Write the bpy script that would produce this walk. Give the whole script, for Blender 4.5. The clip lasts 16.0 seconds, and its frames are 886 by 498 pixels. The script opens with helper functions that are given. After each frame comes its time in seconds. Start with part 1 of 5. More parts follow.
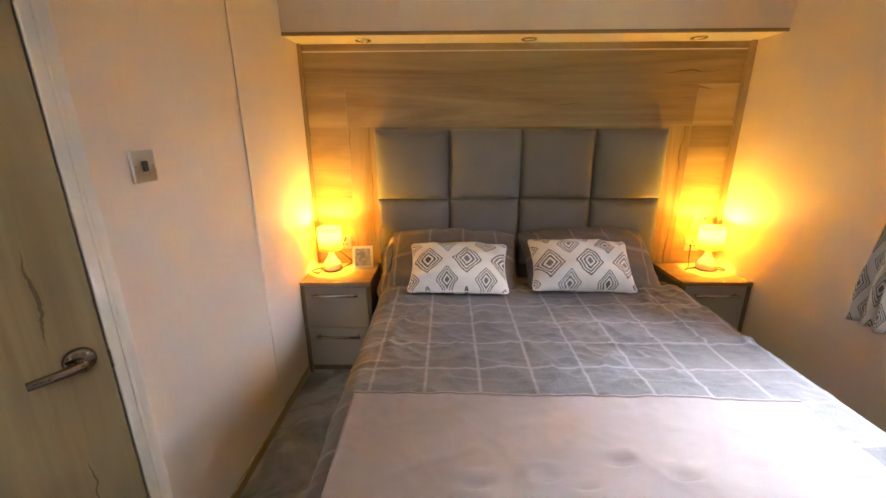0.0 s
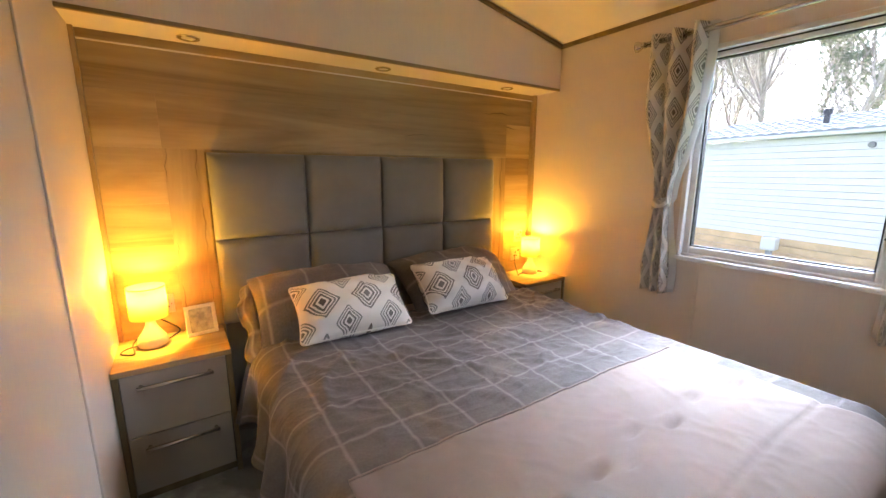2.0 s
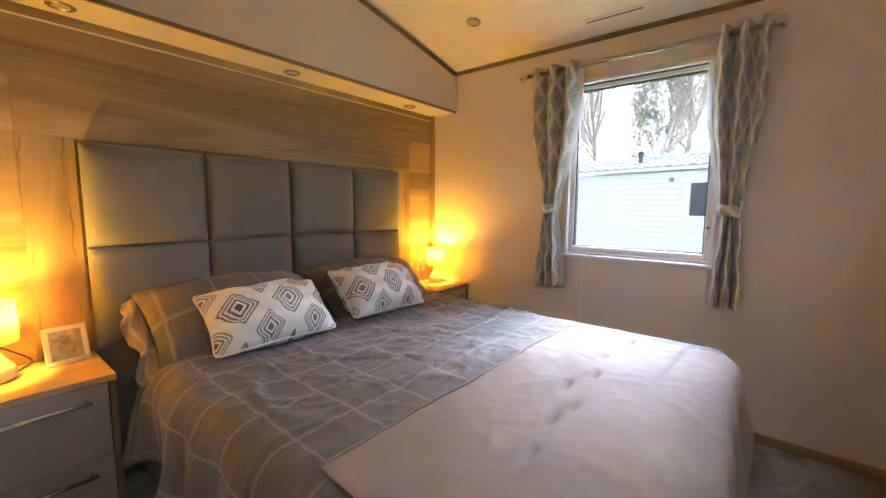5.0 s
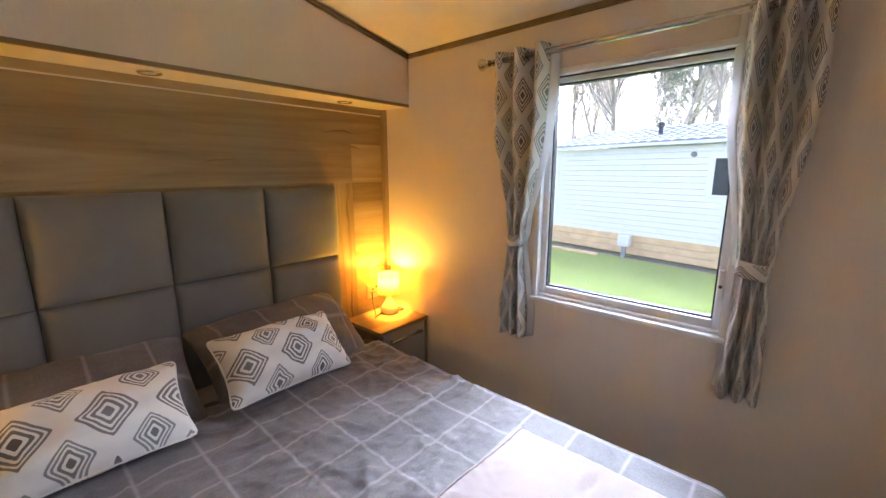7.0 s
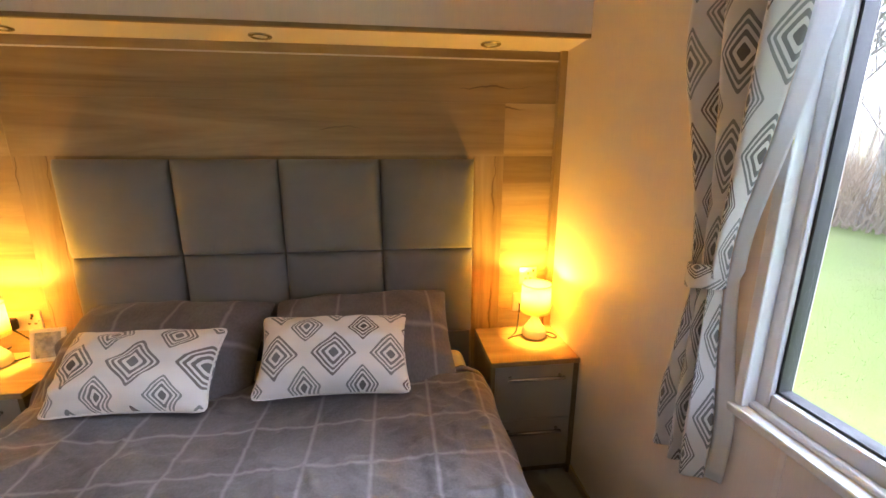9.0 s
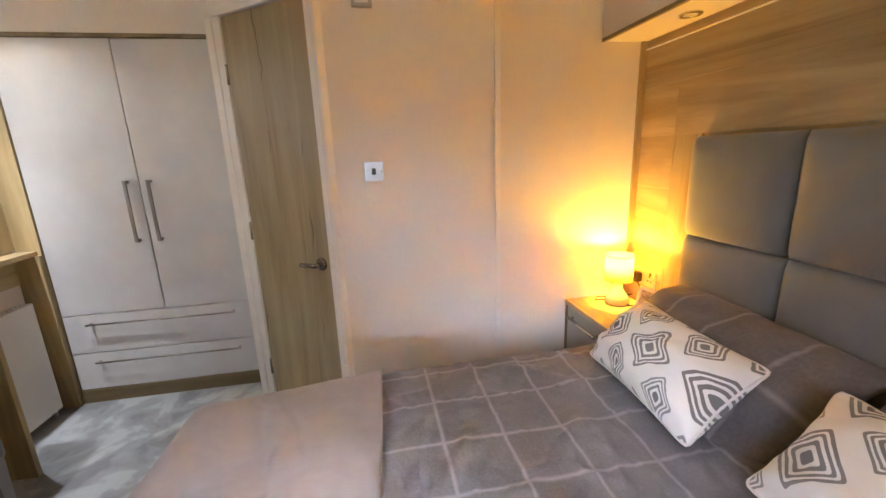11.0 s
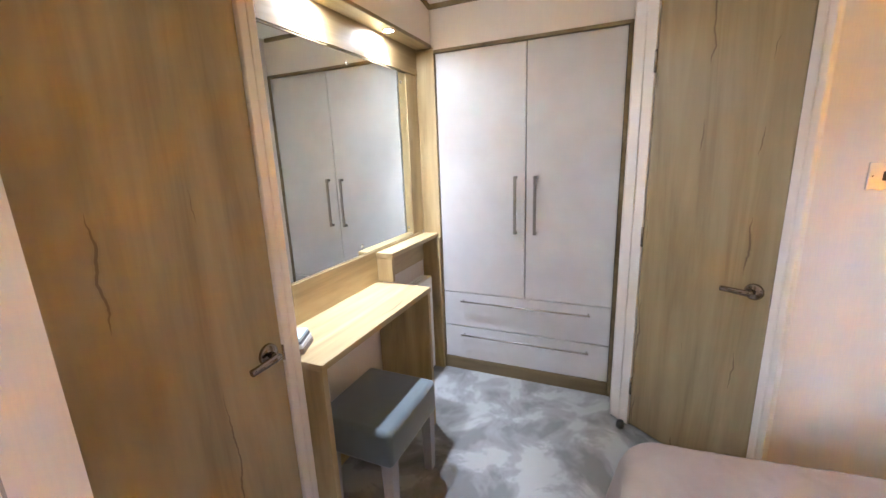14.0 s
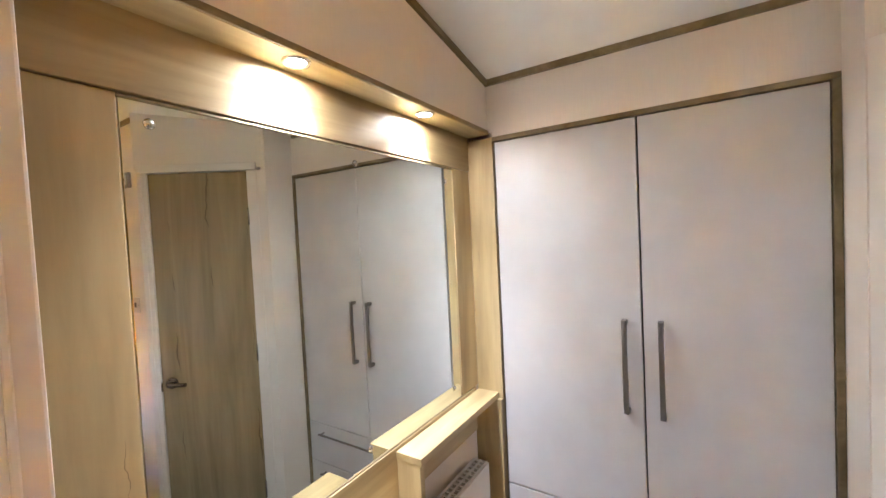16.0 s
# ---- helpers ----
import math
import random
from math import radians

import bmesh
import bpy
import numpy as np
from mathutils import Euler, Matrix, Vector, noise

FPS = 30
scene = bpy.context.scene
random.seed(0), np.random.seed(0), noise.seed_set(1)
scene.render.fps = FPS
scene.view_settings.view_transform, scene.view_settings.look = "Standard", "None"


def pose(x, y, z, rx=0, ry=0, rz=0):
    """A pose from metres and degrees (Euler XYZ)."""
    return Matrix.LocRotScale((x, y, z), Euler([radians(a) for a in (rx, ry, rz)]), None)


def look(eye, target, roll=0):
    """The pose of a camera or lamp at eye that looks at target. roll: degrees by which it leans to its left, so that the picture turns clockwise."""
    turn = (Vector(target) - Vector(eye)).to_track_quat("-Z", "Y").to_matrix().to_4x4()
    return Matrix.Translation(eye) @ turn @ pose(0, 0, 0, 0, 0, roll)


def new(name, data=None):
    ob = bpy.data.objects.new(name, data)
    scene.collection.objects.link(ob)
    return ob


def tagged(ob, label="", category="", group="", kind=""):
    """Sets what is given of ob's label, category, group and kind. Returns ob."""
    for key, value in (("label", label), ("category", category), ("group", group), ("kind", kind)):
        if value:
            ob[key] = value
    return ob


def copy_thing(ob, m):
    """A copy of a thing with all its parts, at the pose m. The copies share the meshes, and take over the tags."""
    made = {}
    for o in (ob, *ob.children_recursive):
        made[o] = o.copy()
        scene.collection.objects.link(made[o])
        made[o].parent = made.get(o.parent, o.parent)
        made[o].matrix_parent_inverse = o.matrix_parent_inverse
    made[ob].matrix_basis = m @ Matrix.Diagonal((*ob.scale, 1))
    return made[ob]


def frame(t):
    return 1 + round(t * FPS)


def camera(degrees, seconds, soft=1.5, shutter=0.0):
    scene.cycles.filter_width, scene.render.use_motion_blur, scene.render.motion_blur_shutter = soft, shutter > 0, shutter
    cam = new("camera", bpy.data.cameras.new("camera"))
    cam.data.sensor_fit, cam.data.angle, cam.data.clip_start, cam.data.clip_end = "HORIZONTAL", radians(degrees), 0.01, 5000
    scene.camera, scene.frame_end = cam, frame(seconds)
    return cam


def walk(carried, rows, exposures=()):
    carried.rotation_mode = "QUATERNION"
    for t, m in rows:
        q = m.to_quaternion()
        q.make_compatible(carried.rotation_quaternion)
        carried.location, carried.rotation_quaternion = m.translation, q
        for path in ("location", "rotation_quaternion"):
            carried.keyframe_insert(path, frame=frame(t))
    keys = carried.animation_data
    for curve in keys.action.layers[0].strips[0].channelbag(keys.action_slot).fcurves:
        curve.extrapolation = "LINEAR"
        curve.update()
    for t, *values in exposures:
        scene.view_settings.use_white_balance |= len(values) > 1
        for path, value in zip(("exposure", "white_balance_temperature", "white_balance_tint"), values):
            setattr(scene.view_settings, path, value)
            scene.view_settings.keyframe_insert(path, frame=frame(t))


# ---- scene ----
cam = camera(96.5, 16.0)
PATH = [
    (0, (-0.015, 0.018, 1.345), (-0.043, 1.935, 0.776), -0.3),
    (0.5, (-0.059, 0.187, 1.334), (0.112, 2.103, 0.786), -0.1),
    (1, (-0.195, 0.273, 1.324), (0.252, 2.157, 0.824), 0.0),
    (1.5, (-0.381, 0.281, 1.29), (0.391, 2.072, 0.85), 0.0),
    (2, (-0.561, 0.282, 1.272), (0.531, 1.914, 0.891), 0.1),
    (2.5, (-0.717, 0.302, 1.227), (0.609, 1.765, 0.908), -0.0),
    (3, (-0.789, 0.326, 1.103), (0.695, 1.641, 0.843), -0.0),
    (3.2, (-0.788, 0.334, 1.072), (0.73, 1.612, 0.823), 0.4),
    (5.5, (-0.711, 0.384, 1.195), (0.843, 1.623, 0.974), 0.2),
    (6, (-0.56, 0.453, 1.284), (0.998, 1.677, 1.011), 0.2),
    (6.5, (-0.323, 0.498, 1.347), (1.217, 1.73, 1.014), 0.0),
    (7, (-0.063, 0.419, 1.439), (1.413, 1.712, 1.05), -0.1),
    (7.5, (0.2, 0.371, 1.443), (1.587, 1.75, 1.026), -0.1),
    (8, (0.501, 0.45, 1.393), (1.684, 2.003, 0.956), -0.1),
    (8.2, (0.617, 0.478, 1.393), (1.663, 2.119, 0.932), 0.1),
    (10.3, (0.978, 1.03, 1.334), (-0.524, 2.261, 0.856), -1.8),
    (10.5, (0.992, 1.087, 1.332), (-0.703, 2.038, 0.862), -2.3),
    (11, (0.994, 1.064, 1.325), (-0.923, 1.393, 0.859), -2.1),
    (11.5, (1.042, 1.019, 1.319), (-0.894, 0.811, 0.86), -2.3),
    (12, (1.075, 0.993, 1.333), (-0.786, 0.423, 0.877), -2.6),
    (12.5, (1.077, 0.942, 1.313), (-0.713, 0.171, 0.865), -2.7),
    (13, (1.043, 0.771, 1.309), (-0.718, -0.064, 0.862), -2.6),
    (13.5, (0.969, 0.512, 1.322), (-0.794, -0.319, 0.874), -2.4),
    (14, (0.842, 0.325, 1.371), (-0.953, -0.473, 0.911), -2.25),
    (14.5, (0.624, 0.216, 1.450), (-1.177, -0.600, 1.015), -2.4),
    (15, (0.443, 0.079, 1.481), (-1.372, -0.772, 1.158), -2.35),
    (15.5, (0.284, 0.004, 1.535), (-1.517, -0.947, 1.349), -2.6),
    (16, (0.117, 0.012, 1.567), (-1.615, -1.086, 1.497), -2.8),
]
EXPOSURES = [(0.0, 4.0, 6000, 11), (1.5, 3.8, 5900, 11), (3.0, 3.85, 5800, 11), (5.5, 3.8, 5700, 12), (7.0, 3.7, 5650, 12), (8.2, 3.6, 5600, 13), (10.5, 4.15, 5800, 11), (12.0, 4.2, 5350, 11), (13.5, 4.75, 5150, 12), (14.5, 4.75, 5500, 13), (16.0, 4.5, 5600, 14)]
walk(cam, [(t, look(eye, target, roll)) for t, eye, target, roll in PATH], EXPOSURES)

# ---- light ----
world = bpy.data.worlds.new("overcast_sky")
scene.world = world
world.use_nodes = True
wn = world.node_tree.nodes
sky = wn.new("ShaderNodeTexSky")
sky.sky_type = "NISHITA"
sky.sun_disc = False
sky.sun_elevation, sky.sun_rotation = radians(34), radians(87)
sky.dust_density, sky.air_density, sky.ozone_density = 8.0, 0.5, 0.4
wn["Background"].inputs[1].default_value = 0.09
cloud = wn.new("ShaderNodeHueSaturation")          # thin cloud greys the blue
cloud.inputs["Saturation"].default_value = 0.25
tone = wn.new("ShaderNodeMix")
tone.data_type, tone.blend_type = "RGBA", "MULTIPLY"
tone.inputs[0].default_value, tone.inputs[7].default_value = 1.0, (0.93, 0.96, 1.12, 1)
world.node_tree.links.new(sky.outputs[0], cloud.inputs["Color"])
world.node_tree.links.new(cloud.outputs[0], tone.inputs[6])
world.node_tree.links.new(tone.outputs[2], wn["Background"].inputs[0])

sun = new("sun", bpy.data.lights.new("sun", "SUN"))
sun.data.energy, sun.data.angle, sun.data.color = 1.35, radians(50), (0.76, 0.88, 1.0)
sun.matrix_world = look((20, 1, 13.5), (0, 0, 0))


def lamp(name, kind, at, aim, watts, colour, size=0.02, **more):
    ob = new(name, bpy.data.lights.new(name, kind))
    ob.data.energy, ob.data.color = watts, colour
    if kind == "AREA":
        ob.data.shape, ob.data.size, ob.data.size_y = "RECTANGLE", size, more["tall"]
    else:
        ob.data.shadow_soft_size = size
    if kind == "SPOT":
        ob.data.spot_size, ob.data.spot_blend = more["cone"], more["blend"]
    ob.matrix_world = look(at, aim)
    return ob


LAMP_GLOW = (1.0, 0.49, 0.042)
LAMP_L, LAMP_R = (-0.705, 2.235, 0.562), (1.497, 2.237, 0.562)
for at in (LAMP_L, LAMP_R):
    lamp("bedside_bulb", "POINT", (at[0], at[1], at[2] + 0.228), (at[0], at[1], 0), 1.55, LAMP_GLOW, 0.02)
for x in (-0.469, -0.964):
    lamp("mirror_spot_light", "SPOT", (x, -0.715, 1.958), (x + 0.05, -0.90, 1.2), 5.0, (0.96, 0.96, 1.0), 0.02, cone=radians(100), blend=1.0)

# ---- materials ----
def mat(name, colour, rough=0.6, metal=0.0):
    m = bpy.data.materials.new(name)
    m.use_nodes = True
    n, l = m.node_tree.nodes, m.node_tree.links
    b = n["Principled BSDF"]
    b.inputs["Base Color"].default_value = (*colour, 1)
    b.inputs["Roughness"].default_value, b.inputs["Metallic"].default_value = rough, metal
    return m, n, l, b


def coords(n, l, scale=(1, 1, 1), kind="Object", shift=True):
    """Coordinates at real size, moved by a chance step for each object."""
    c, mp = n.new("ShaderNodeTexCoord"), n.new("ShaderNodeMapping")
    mp.inputs["Scale"].default_value = scale
    l.new(c.outputs[kind], mp.inputs["Vector"])
    if shift:
        info, mul = n.new("ShaderNodeObjectInfo"), n.new("ShaderNodeVectorMath")
        mul.operation = "MULTIPLY"
        l.new(info.outputs["Random"], mul.inputs[0])
        mul.inputs[1].default_value = (7.3, 5.1, 9.7)
        l.new(mul.outputs[0], mp.inputs["Location"])
    return mp.outputs[0]


def noise_at(n, l, vec, scale, detail=4, rough=0.55, distort=0.0):
    t = n.new("ShaderNodeTexNoise")
    t.inputs["Scale"].default_value, t.inputs["Detail"].default_value = scale, detail
    t.inputs["Roughness"].default_value, t.inputs["Distortion"].default_value = rough, distort
    l.new(vec, t.inputs["Vector"])
    return t.outputs["Fac"]


def ramp(n, l, fac, stops):
    r = n.new("ShaderNodeValToRGB")
    while len(r.color_ramp.elements) < len(stops):
        r.color_ramp.elements.new(0.5)
    for e, (p, c) in zip(r.color_ramp.elements, stops):
        e.position, e.color = p, (*c, 1)
    l.new(fac, r.inputs[0])
    return r.outputs[0]


def mix(n, l, fac, a, b, how="MIX"):
    m = n.new("ShaderNodeMix")
    m.data_type, m.blend_type = "RGBA", how
    for value, socket in ((fac, m.inputs[0]), (a, m.inputs[6]), (b, m.inputs[7])):
        if isinstance(value, (int, float)):
            socket.default_value = value
        elif isinstance(value, tuple):
            socket.default_value = (*value, 1)
        else:
            l.new(value, socket)
    return m.outputs[2]


def calc(n, l, how, a, b=None):
    m = n.new("ShaderNodeMath")
    m.operation = how
    for value, socket in ((a, m.inputs[0]), (b, m.inputs[1])):
        if value is None:
            continue
        if isinstance(value, (int, float)):
            socket.default_value = value
        else:
            l.new(value, socket)
    return m.outputs[0]


def bump(n, l, b, height, strength=0.2, distance=0.002):
    k = n.new("ShaderNodeBump")
    k.inputs["Strength"].default_value, k.inputs["Distance"].default_value = strength, distance
    l.new(height, k.inputs["Height"])
    l.new(k.outputs[0], b.inputs["Normal"])


def plain(name, colour, rough=0.5, metal=0.0, vary=0.12, scale=6.0, grain=60.0, relief=0.08):
    """A plain surface with slow unevenness and a fine grain."""
    m, n, l, b = mat(name, colour, rough, metal)
    v = coords(n, l)
    slow, fine = noise_at(n, l, v, scale, 3), noise_at(n, l, v, grain, 5)
    lo, hi = tuple(c * (1 - vary) for c in colour), tuple(min(1, c * (1 + vary)) for c in colour)
    c = ramp(n, l, slow, ((0.3, lo), (0.7, hi)))
    l.new(mix(n, l, 0.15, c, ramp(n, l, fine, ((0.3, lo), (0.7, hi)))), b.inputs["Base Color"])
    l.new(calc(n, l, "MULTIPLY_ADD", slow, 0.25), b.inputs["Roughness"])
    n[-1].inputs[2].default_value = rough - 0.12
    if relief:
        bump(n, l, b, fine, relief, 0.001)
    return m


def wall_fabric(name, colour):
    """Vinyl wallboard printed with a fine upright linen weave."""
    m, n, l, b = mat(name, colour, 0.62)
    up = noise_at(n, l, coords(n, l, (1, 1, 0.06), shift=False), 260, 3, 0.6)
    across = noise_at(n, l, coords(n, l, (0.3, 0.3, 6), shift=False), 90, 2)
    slow = noise_at(n, l, coords(n, l, shift=False), 1.6, 3)
    weave = calc(n, l, "ADD", calc(n, l, "MULTIPLY", up, 0.7), calc(n, l, "MULTIPLY", across, 0.3))
    lo, hi = tuple(c * 0.95 for c in colour), tuple(min(1, c * 1.03) for c in colour)
    c = ramp(n, l, weave, ((0.32, lo), (0.68, hi)))
    l.new(mix(n, l, 0.35, c, ramp(n, l, slow, ((0.3, tuple(c * 0.95 for c in colour)), (0.7, hi)))), b.inputs["Base Color"])
    bump(n, l, b, weave, 0.12, 0.0008)
    return m


def oak(name, along, tint=1.0, rough=0.42, grain=0.2, cracks=4.2, pale=0.0, calm=0.0, split=0.60):
    """Light oak laminate, the grain along one axis, with cracks and knots."""
    m, n, l, b = mat(name, (0.42, 0.28, 0.15), rough)
    s = {"x": (0.09, 1, 1), "y": (1, 0.09, 1), "z": (1, 1, 0.09)}[along]
    v = coords(n, l, s)
    broad, fine = noise_at(n, l, v, 5, 4, 0.6, 1.6), noise_at(n, l, v, 55, 6, 0.7, 0.4)
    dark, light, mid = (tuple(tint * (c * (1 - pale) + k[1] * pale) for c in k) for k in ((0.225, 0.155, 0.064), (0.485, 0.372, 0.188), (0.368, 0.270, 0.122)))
    c = ramp(n, l, broad, ((0.34, dark), (0.5, mid), (0.66, light)))
    c = mix(n, l, grain, c, ramp(n, l, fine, ((0.3, dark), (0.7, light))))
    c = mix(n, l, calm, c, mid)
    sep = n.new("ShaderNodeSeparateXYZ")
    l.new(coords(n, l), sep.inputs[0])
    axis = "xyz".index(along)
    run = sep.outputs[axis]
    across = calc(n, l, "ADD", sep.outputs[(axis + 1) % 3], sep.outputs[(axis + 2) % 3])
    drift, place = n.new("ShaderNodeCombineXYZ"), n.new("ShaderNodeCombineXYZ")
    l.new(run, drift.inputs[0])
    bend = calc(n, l, "MULTIPLY", calc(n, l, "SUBTRACT", noise_at(n, l, drift.outputs[0], 5.0, 4, 0.6), 0.5), 0.075)
    lane = calc(n, l, "MULTIPLY", calc(n, l, "ADD", across, bend), cracks)
    l.new(calc(n, l, "MULTIPLY", run, 2.2), place.inputs[0]), l.new(calc(n, l, "MULTIPLY", calc(n, l, "FLOOR", lane), 7.7), place.inputs[1])
    open_ = calc(n, l, "MAXIMUM", calc(n, l, "SUBTRACT", noise_at(n, l, place.outputs[0], 1.0, 2, 0.5), split), 0.0)
    off = calc(n, l, "ABSOLUTE", calc(n, l, "SUBTRACT", calc(n, l, "FRACT", lane), 0.5))
    thin = calc(n, l, "LESS_THAN", off, calc(n, l, "MULTIPLY", open_, 0.028 * cracks))
    halo = calc(n, l, "LESS_THAN", off, calc(n, l, "MULTIPLY", open_, 0.07 * cracks))
    c = mix(n, l, calc(n, l, "MULTIPLY", halo, 0.22), c, dark)
    c = mix(n, l, calc(n, l, "MULTIPLY", thin, 0.72), c, tuple(k * tint for k in (0.10, 0.058, 0.028)))
    vor = n.new("ShaderNodeTexVoronoi")
    vor.inputs["Scale"].default_value = 2.3
    l.new(coords(n, l, {"x": (0.6, 1, 1), "y": (1, 0.6, 1), "z": (1, 1, 0.6)}[along]), vor.inputs["Vector"])
    knot = ramp(n, l, vor.outputs["Distance"], ((0.02, (1, 1, 1)), (0.055, (0, 0, 0))))
    c = mix(n, l, calc(n, l, "MULTIPLY", knot, 0.6), c, tuple(k * tint for k in (0.12, 0.065, 0.03)))
    l.new(c, b.inputs["Base Color"])
    bump(n, l, b, fine, 0.1, 0.0006)
    return m


def diamonds(name, cell, ground, tall=1.0, kind="UV"):
    """Cotton printed with nested diamonds."""
    m, n, l, b = mat(name, ground, 0.9)
    b.inputs["Sheen Weight"].default_value = 0.2
    c = n.new("ShaderNodeTexCoord")
    sep = n.new("ShaderNodeSeparateXYZ")
    wob, add = n.new("ShaderNodeTexNoise"), n.new("ShaderNodeVectorMath")
    wob.inputs["Scale"].default_value = 26
    l.new(c.outputs[kind], wob.inputs["Vector"])
    scl = n.new("ShaderNodeVectorMath")
    scl.operation = "MULTIPLY_ADD"
    l.new(wob.outputs["Color"], scl.inputs[0])
    scl.inputs[1].default_value = (0.003, 0.003, 0.0)
    l.new(c.outputs[kind], scl.inputs[2])
    l.new(scl.outputs[0], sep.inputs[0])
    u, v = calc(n, l, "DIVIDE", sep.outputs[0], cell), calc(n, l, "DIVIDE", sep.outputs[1], cell * tall)
    p, q = calc(n, l, "ADD", u, v), calc(n, l, "SUBTRACT", u, v)
    fp = calc(n, l, "ABSOLUTE", calc(n, l, "SUBTRACT", calc(n, l, "FRACT", p), 0.5))
    fq = calc(n, l, "ABSOLUTE", calc(n, l, "SUBTRACT", calc(n, l, "FRACT", q), 0.5))
    d = n.new("ShaderNodeMath")
    d.operation = "SMOOTH_MAX"
    l.new(fp, d.inputs[0]), l.new(fq, d.inputs[1])
    d.inputs[2].default_value = 0.07
    d = d.outputs[0]
    cellid, white = n.new("ShaderNodeCombineXYZ"), n.new("ShaderNodeTexWhiteNoise")
    l.new(calc(n, l, "FLOOR", p), cellid.inputs[0]), l.new(calc(n, l, "FLOOR", q), cellid.inputs[1])
    l.new(cellid.outputs[0], white.inputs["Vector"])
    small = calc(n, l, "MULTIPLY_ADD", calc(n, l, "GREATER_THAN", calc(n, l, "FRACT", calc(n, l, "MULTIPLY", calc(n, l, "ADD", calc(n, l, "FLOOR", p), calc(n, l, "FLOOR", q)), 0.5)), 0.25), 0.32)
    n[-1].inputs[2].default_value = 1.0
    d = calc(n, l, "MULTIPLY", d, small)
    ink = ramp(n, l, white.outputs["Value"], ((0.0, (0.145, 0.155, 0.14)), (0.45, (0.25, 0.26, 0.235)), (0.75, (0.125, 0.095, 0.077))))
    heart = ramp(n, l, white.outputs["Value"], ((0.0, (0.06, 0.045, 0.035)), (0.6, (0.17, 0.17, 0.16)), (0.9, (0.05, 0.035, 0.028))))

    def band(a, z):
        return calc(n, l, "MULTIPLY", calc(n, l, "GREATER_THAN", d, a), calc(n, l, "LESS_THAN", d, z))

    col = mix(n, l, calc(n, l, "LESS_THAN", d, 0.095), ground, heart)
    col = mix(n, l, band(0.155, 0.215), col, mix(n, l, 0.5, ink, heart))
    col = mix(n, l, band(0.262, 0.308), col, ink)
    col = mix(n, l, band(0.345, 0.395), col, ink)
    fade = noise_at(n, l, c.outputs[kind], 9, 2)
    col = mix(n, l, calc(n, l, "MULTIPLY", fade, 0.12), col, ground)
    l.new(col, b.inputs["Base Color"])
    weave = noise_at(n, l, c.outputs[kind], 900, 2)
    bump(n, l, b, weave, 0.15, 0.0006)
    return m


def checked_fleece(name):
    """Brown-grey brushed fabric with soft pale check lines."""
    m, n, l, b = mat(name, (0.2, 0.19, 0.18), 0.75)
    b.inputs["Sheen Weight"].default_value, b.inputs["Sheen Roughness"].default_value = 0.14, 0.4
    c = n.new("ShaderNodeTexCoord").outputs["UV"]
    wob = n.new("ShaderNodeTexNoise")
    wob.inputs["Scale"].default_value = 18
    l.new(c, wob.inputs["Vector"])
    sh = n.new("ShaderNodeVectorMath")
    sh.operation = "MULTIPLY_ADD"
    l.new(wob.outputs["Color"], sh.inputs[0]), l.new(c, sh.inputs[2])
    sh.inputs[1].default_value = (0.004, 0.004, 0)
    sep = n.new("ShaderNodeSeparateXYZ")
    l.new(sh.outputs[0], sep.inputs[0])
    lines = []
    for axis, pitch in ((0, 0.177), (1, 0.170)):
        fr = calc(n, l, "ABSOLUTE", calc(n, l, "SUBTRACT", calc(n, l, "FRACT", calc(n, l, "DIVIDE", sep.outputs[axis], pitch)), 0.5))
        lines.append(ramp(n, l, fr, ((0.008, (1, 1, 1)), (0.048, (0, 0, 0)))))
    line = calc(n, l, "MAXIMUM", lines[0], lines[1])
    line = calc(n, l, "MULTIPLY", line, calc(n, l, "MULTIPLY_ADD", noise_at(n, l, c, 30, 3), 0.9))
    slow, fine = noise_at(n, l, c, 5, 4, 0.6, 0.8), noise_at(n, l, c, 130, 4)
    base = ramp(n, l, slow, ((0.3, (0.104, 0.090, 0.088)), (0.7, (0.180, 0.158, 0.152))))
    base = mix(n, l, 0.2, base, ramp(n, l, fine, ((0.3, (0.08, 0.075, 0.075)), (0.7, (0.26, 0.245, 0.235)))))
    l.new(mix(n, l, calc(n, l, "MULTIPLY", line, 0.34), base, (0.48, 0.45, 0.43)), b.inputs["Base Color"])
    mp = n.new("ShaderNodeMapping")                    # long slanting creases
    mp.inputs["Rotation"].default_value, mp.inputs["Scale"].default_value = (0, 0, radians(38)), (1.7, 6.5, 1)
    l.new(c, mp.inputs["Vector"])
    pleat = calc(n, l, "ABSOLUTE", calc(n, l, "SUBTRACT", noise_at(n, l, mp.outputs[0], 1.0, 2, 0.45, 0.9), 0.5))
    crumple = calc(n, l, "ADD", calc(n, l, "MULTIPLY", noise_at(n, l, c, 13, 5, 0.62, 0.5), 5.0), calc(n, l, "MULTIPLY", pleat, -22.0))
    bump(n, l, b, calc(n, l, "ADD", crumple, fine), 0.45, 0.0025)
    return m


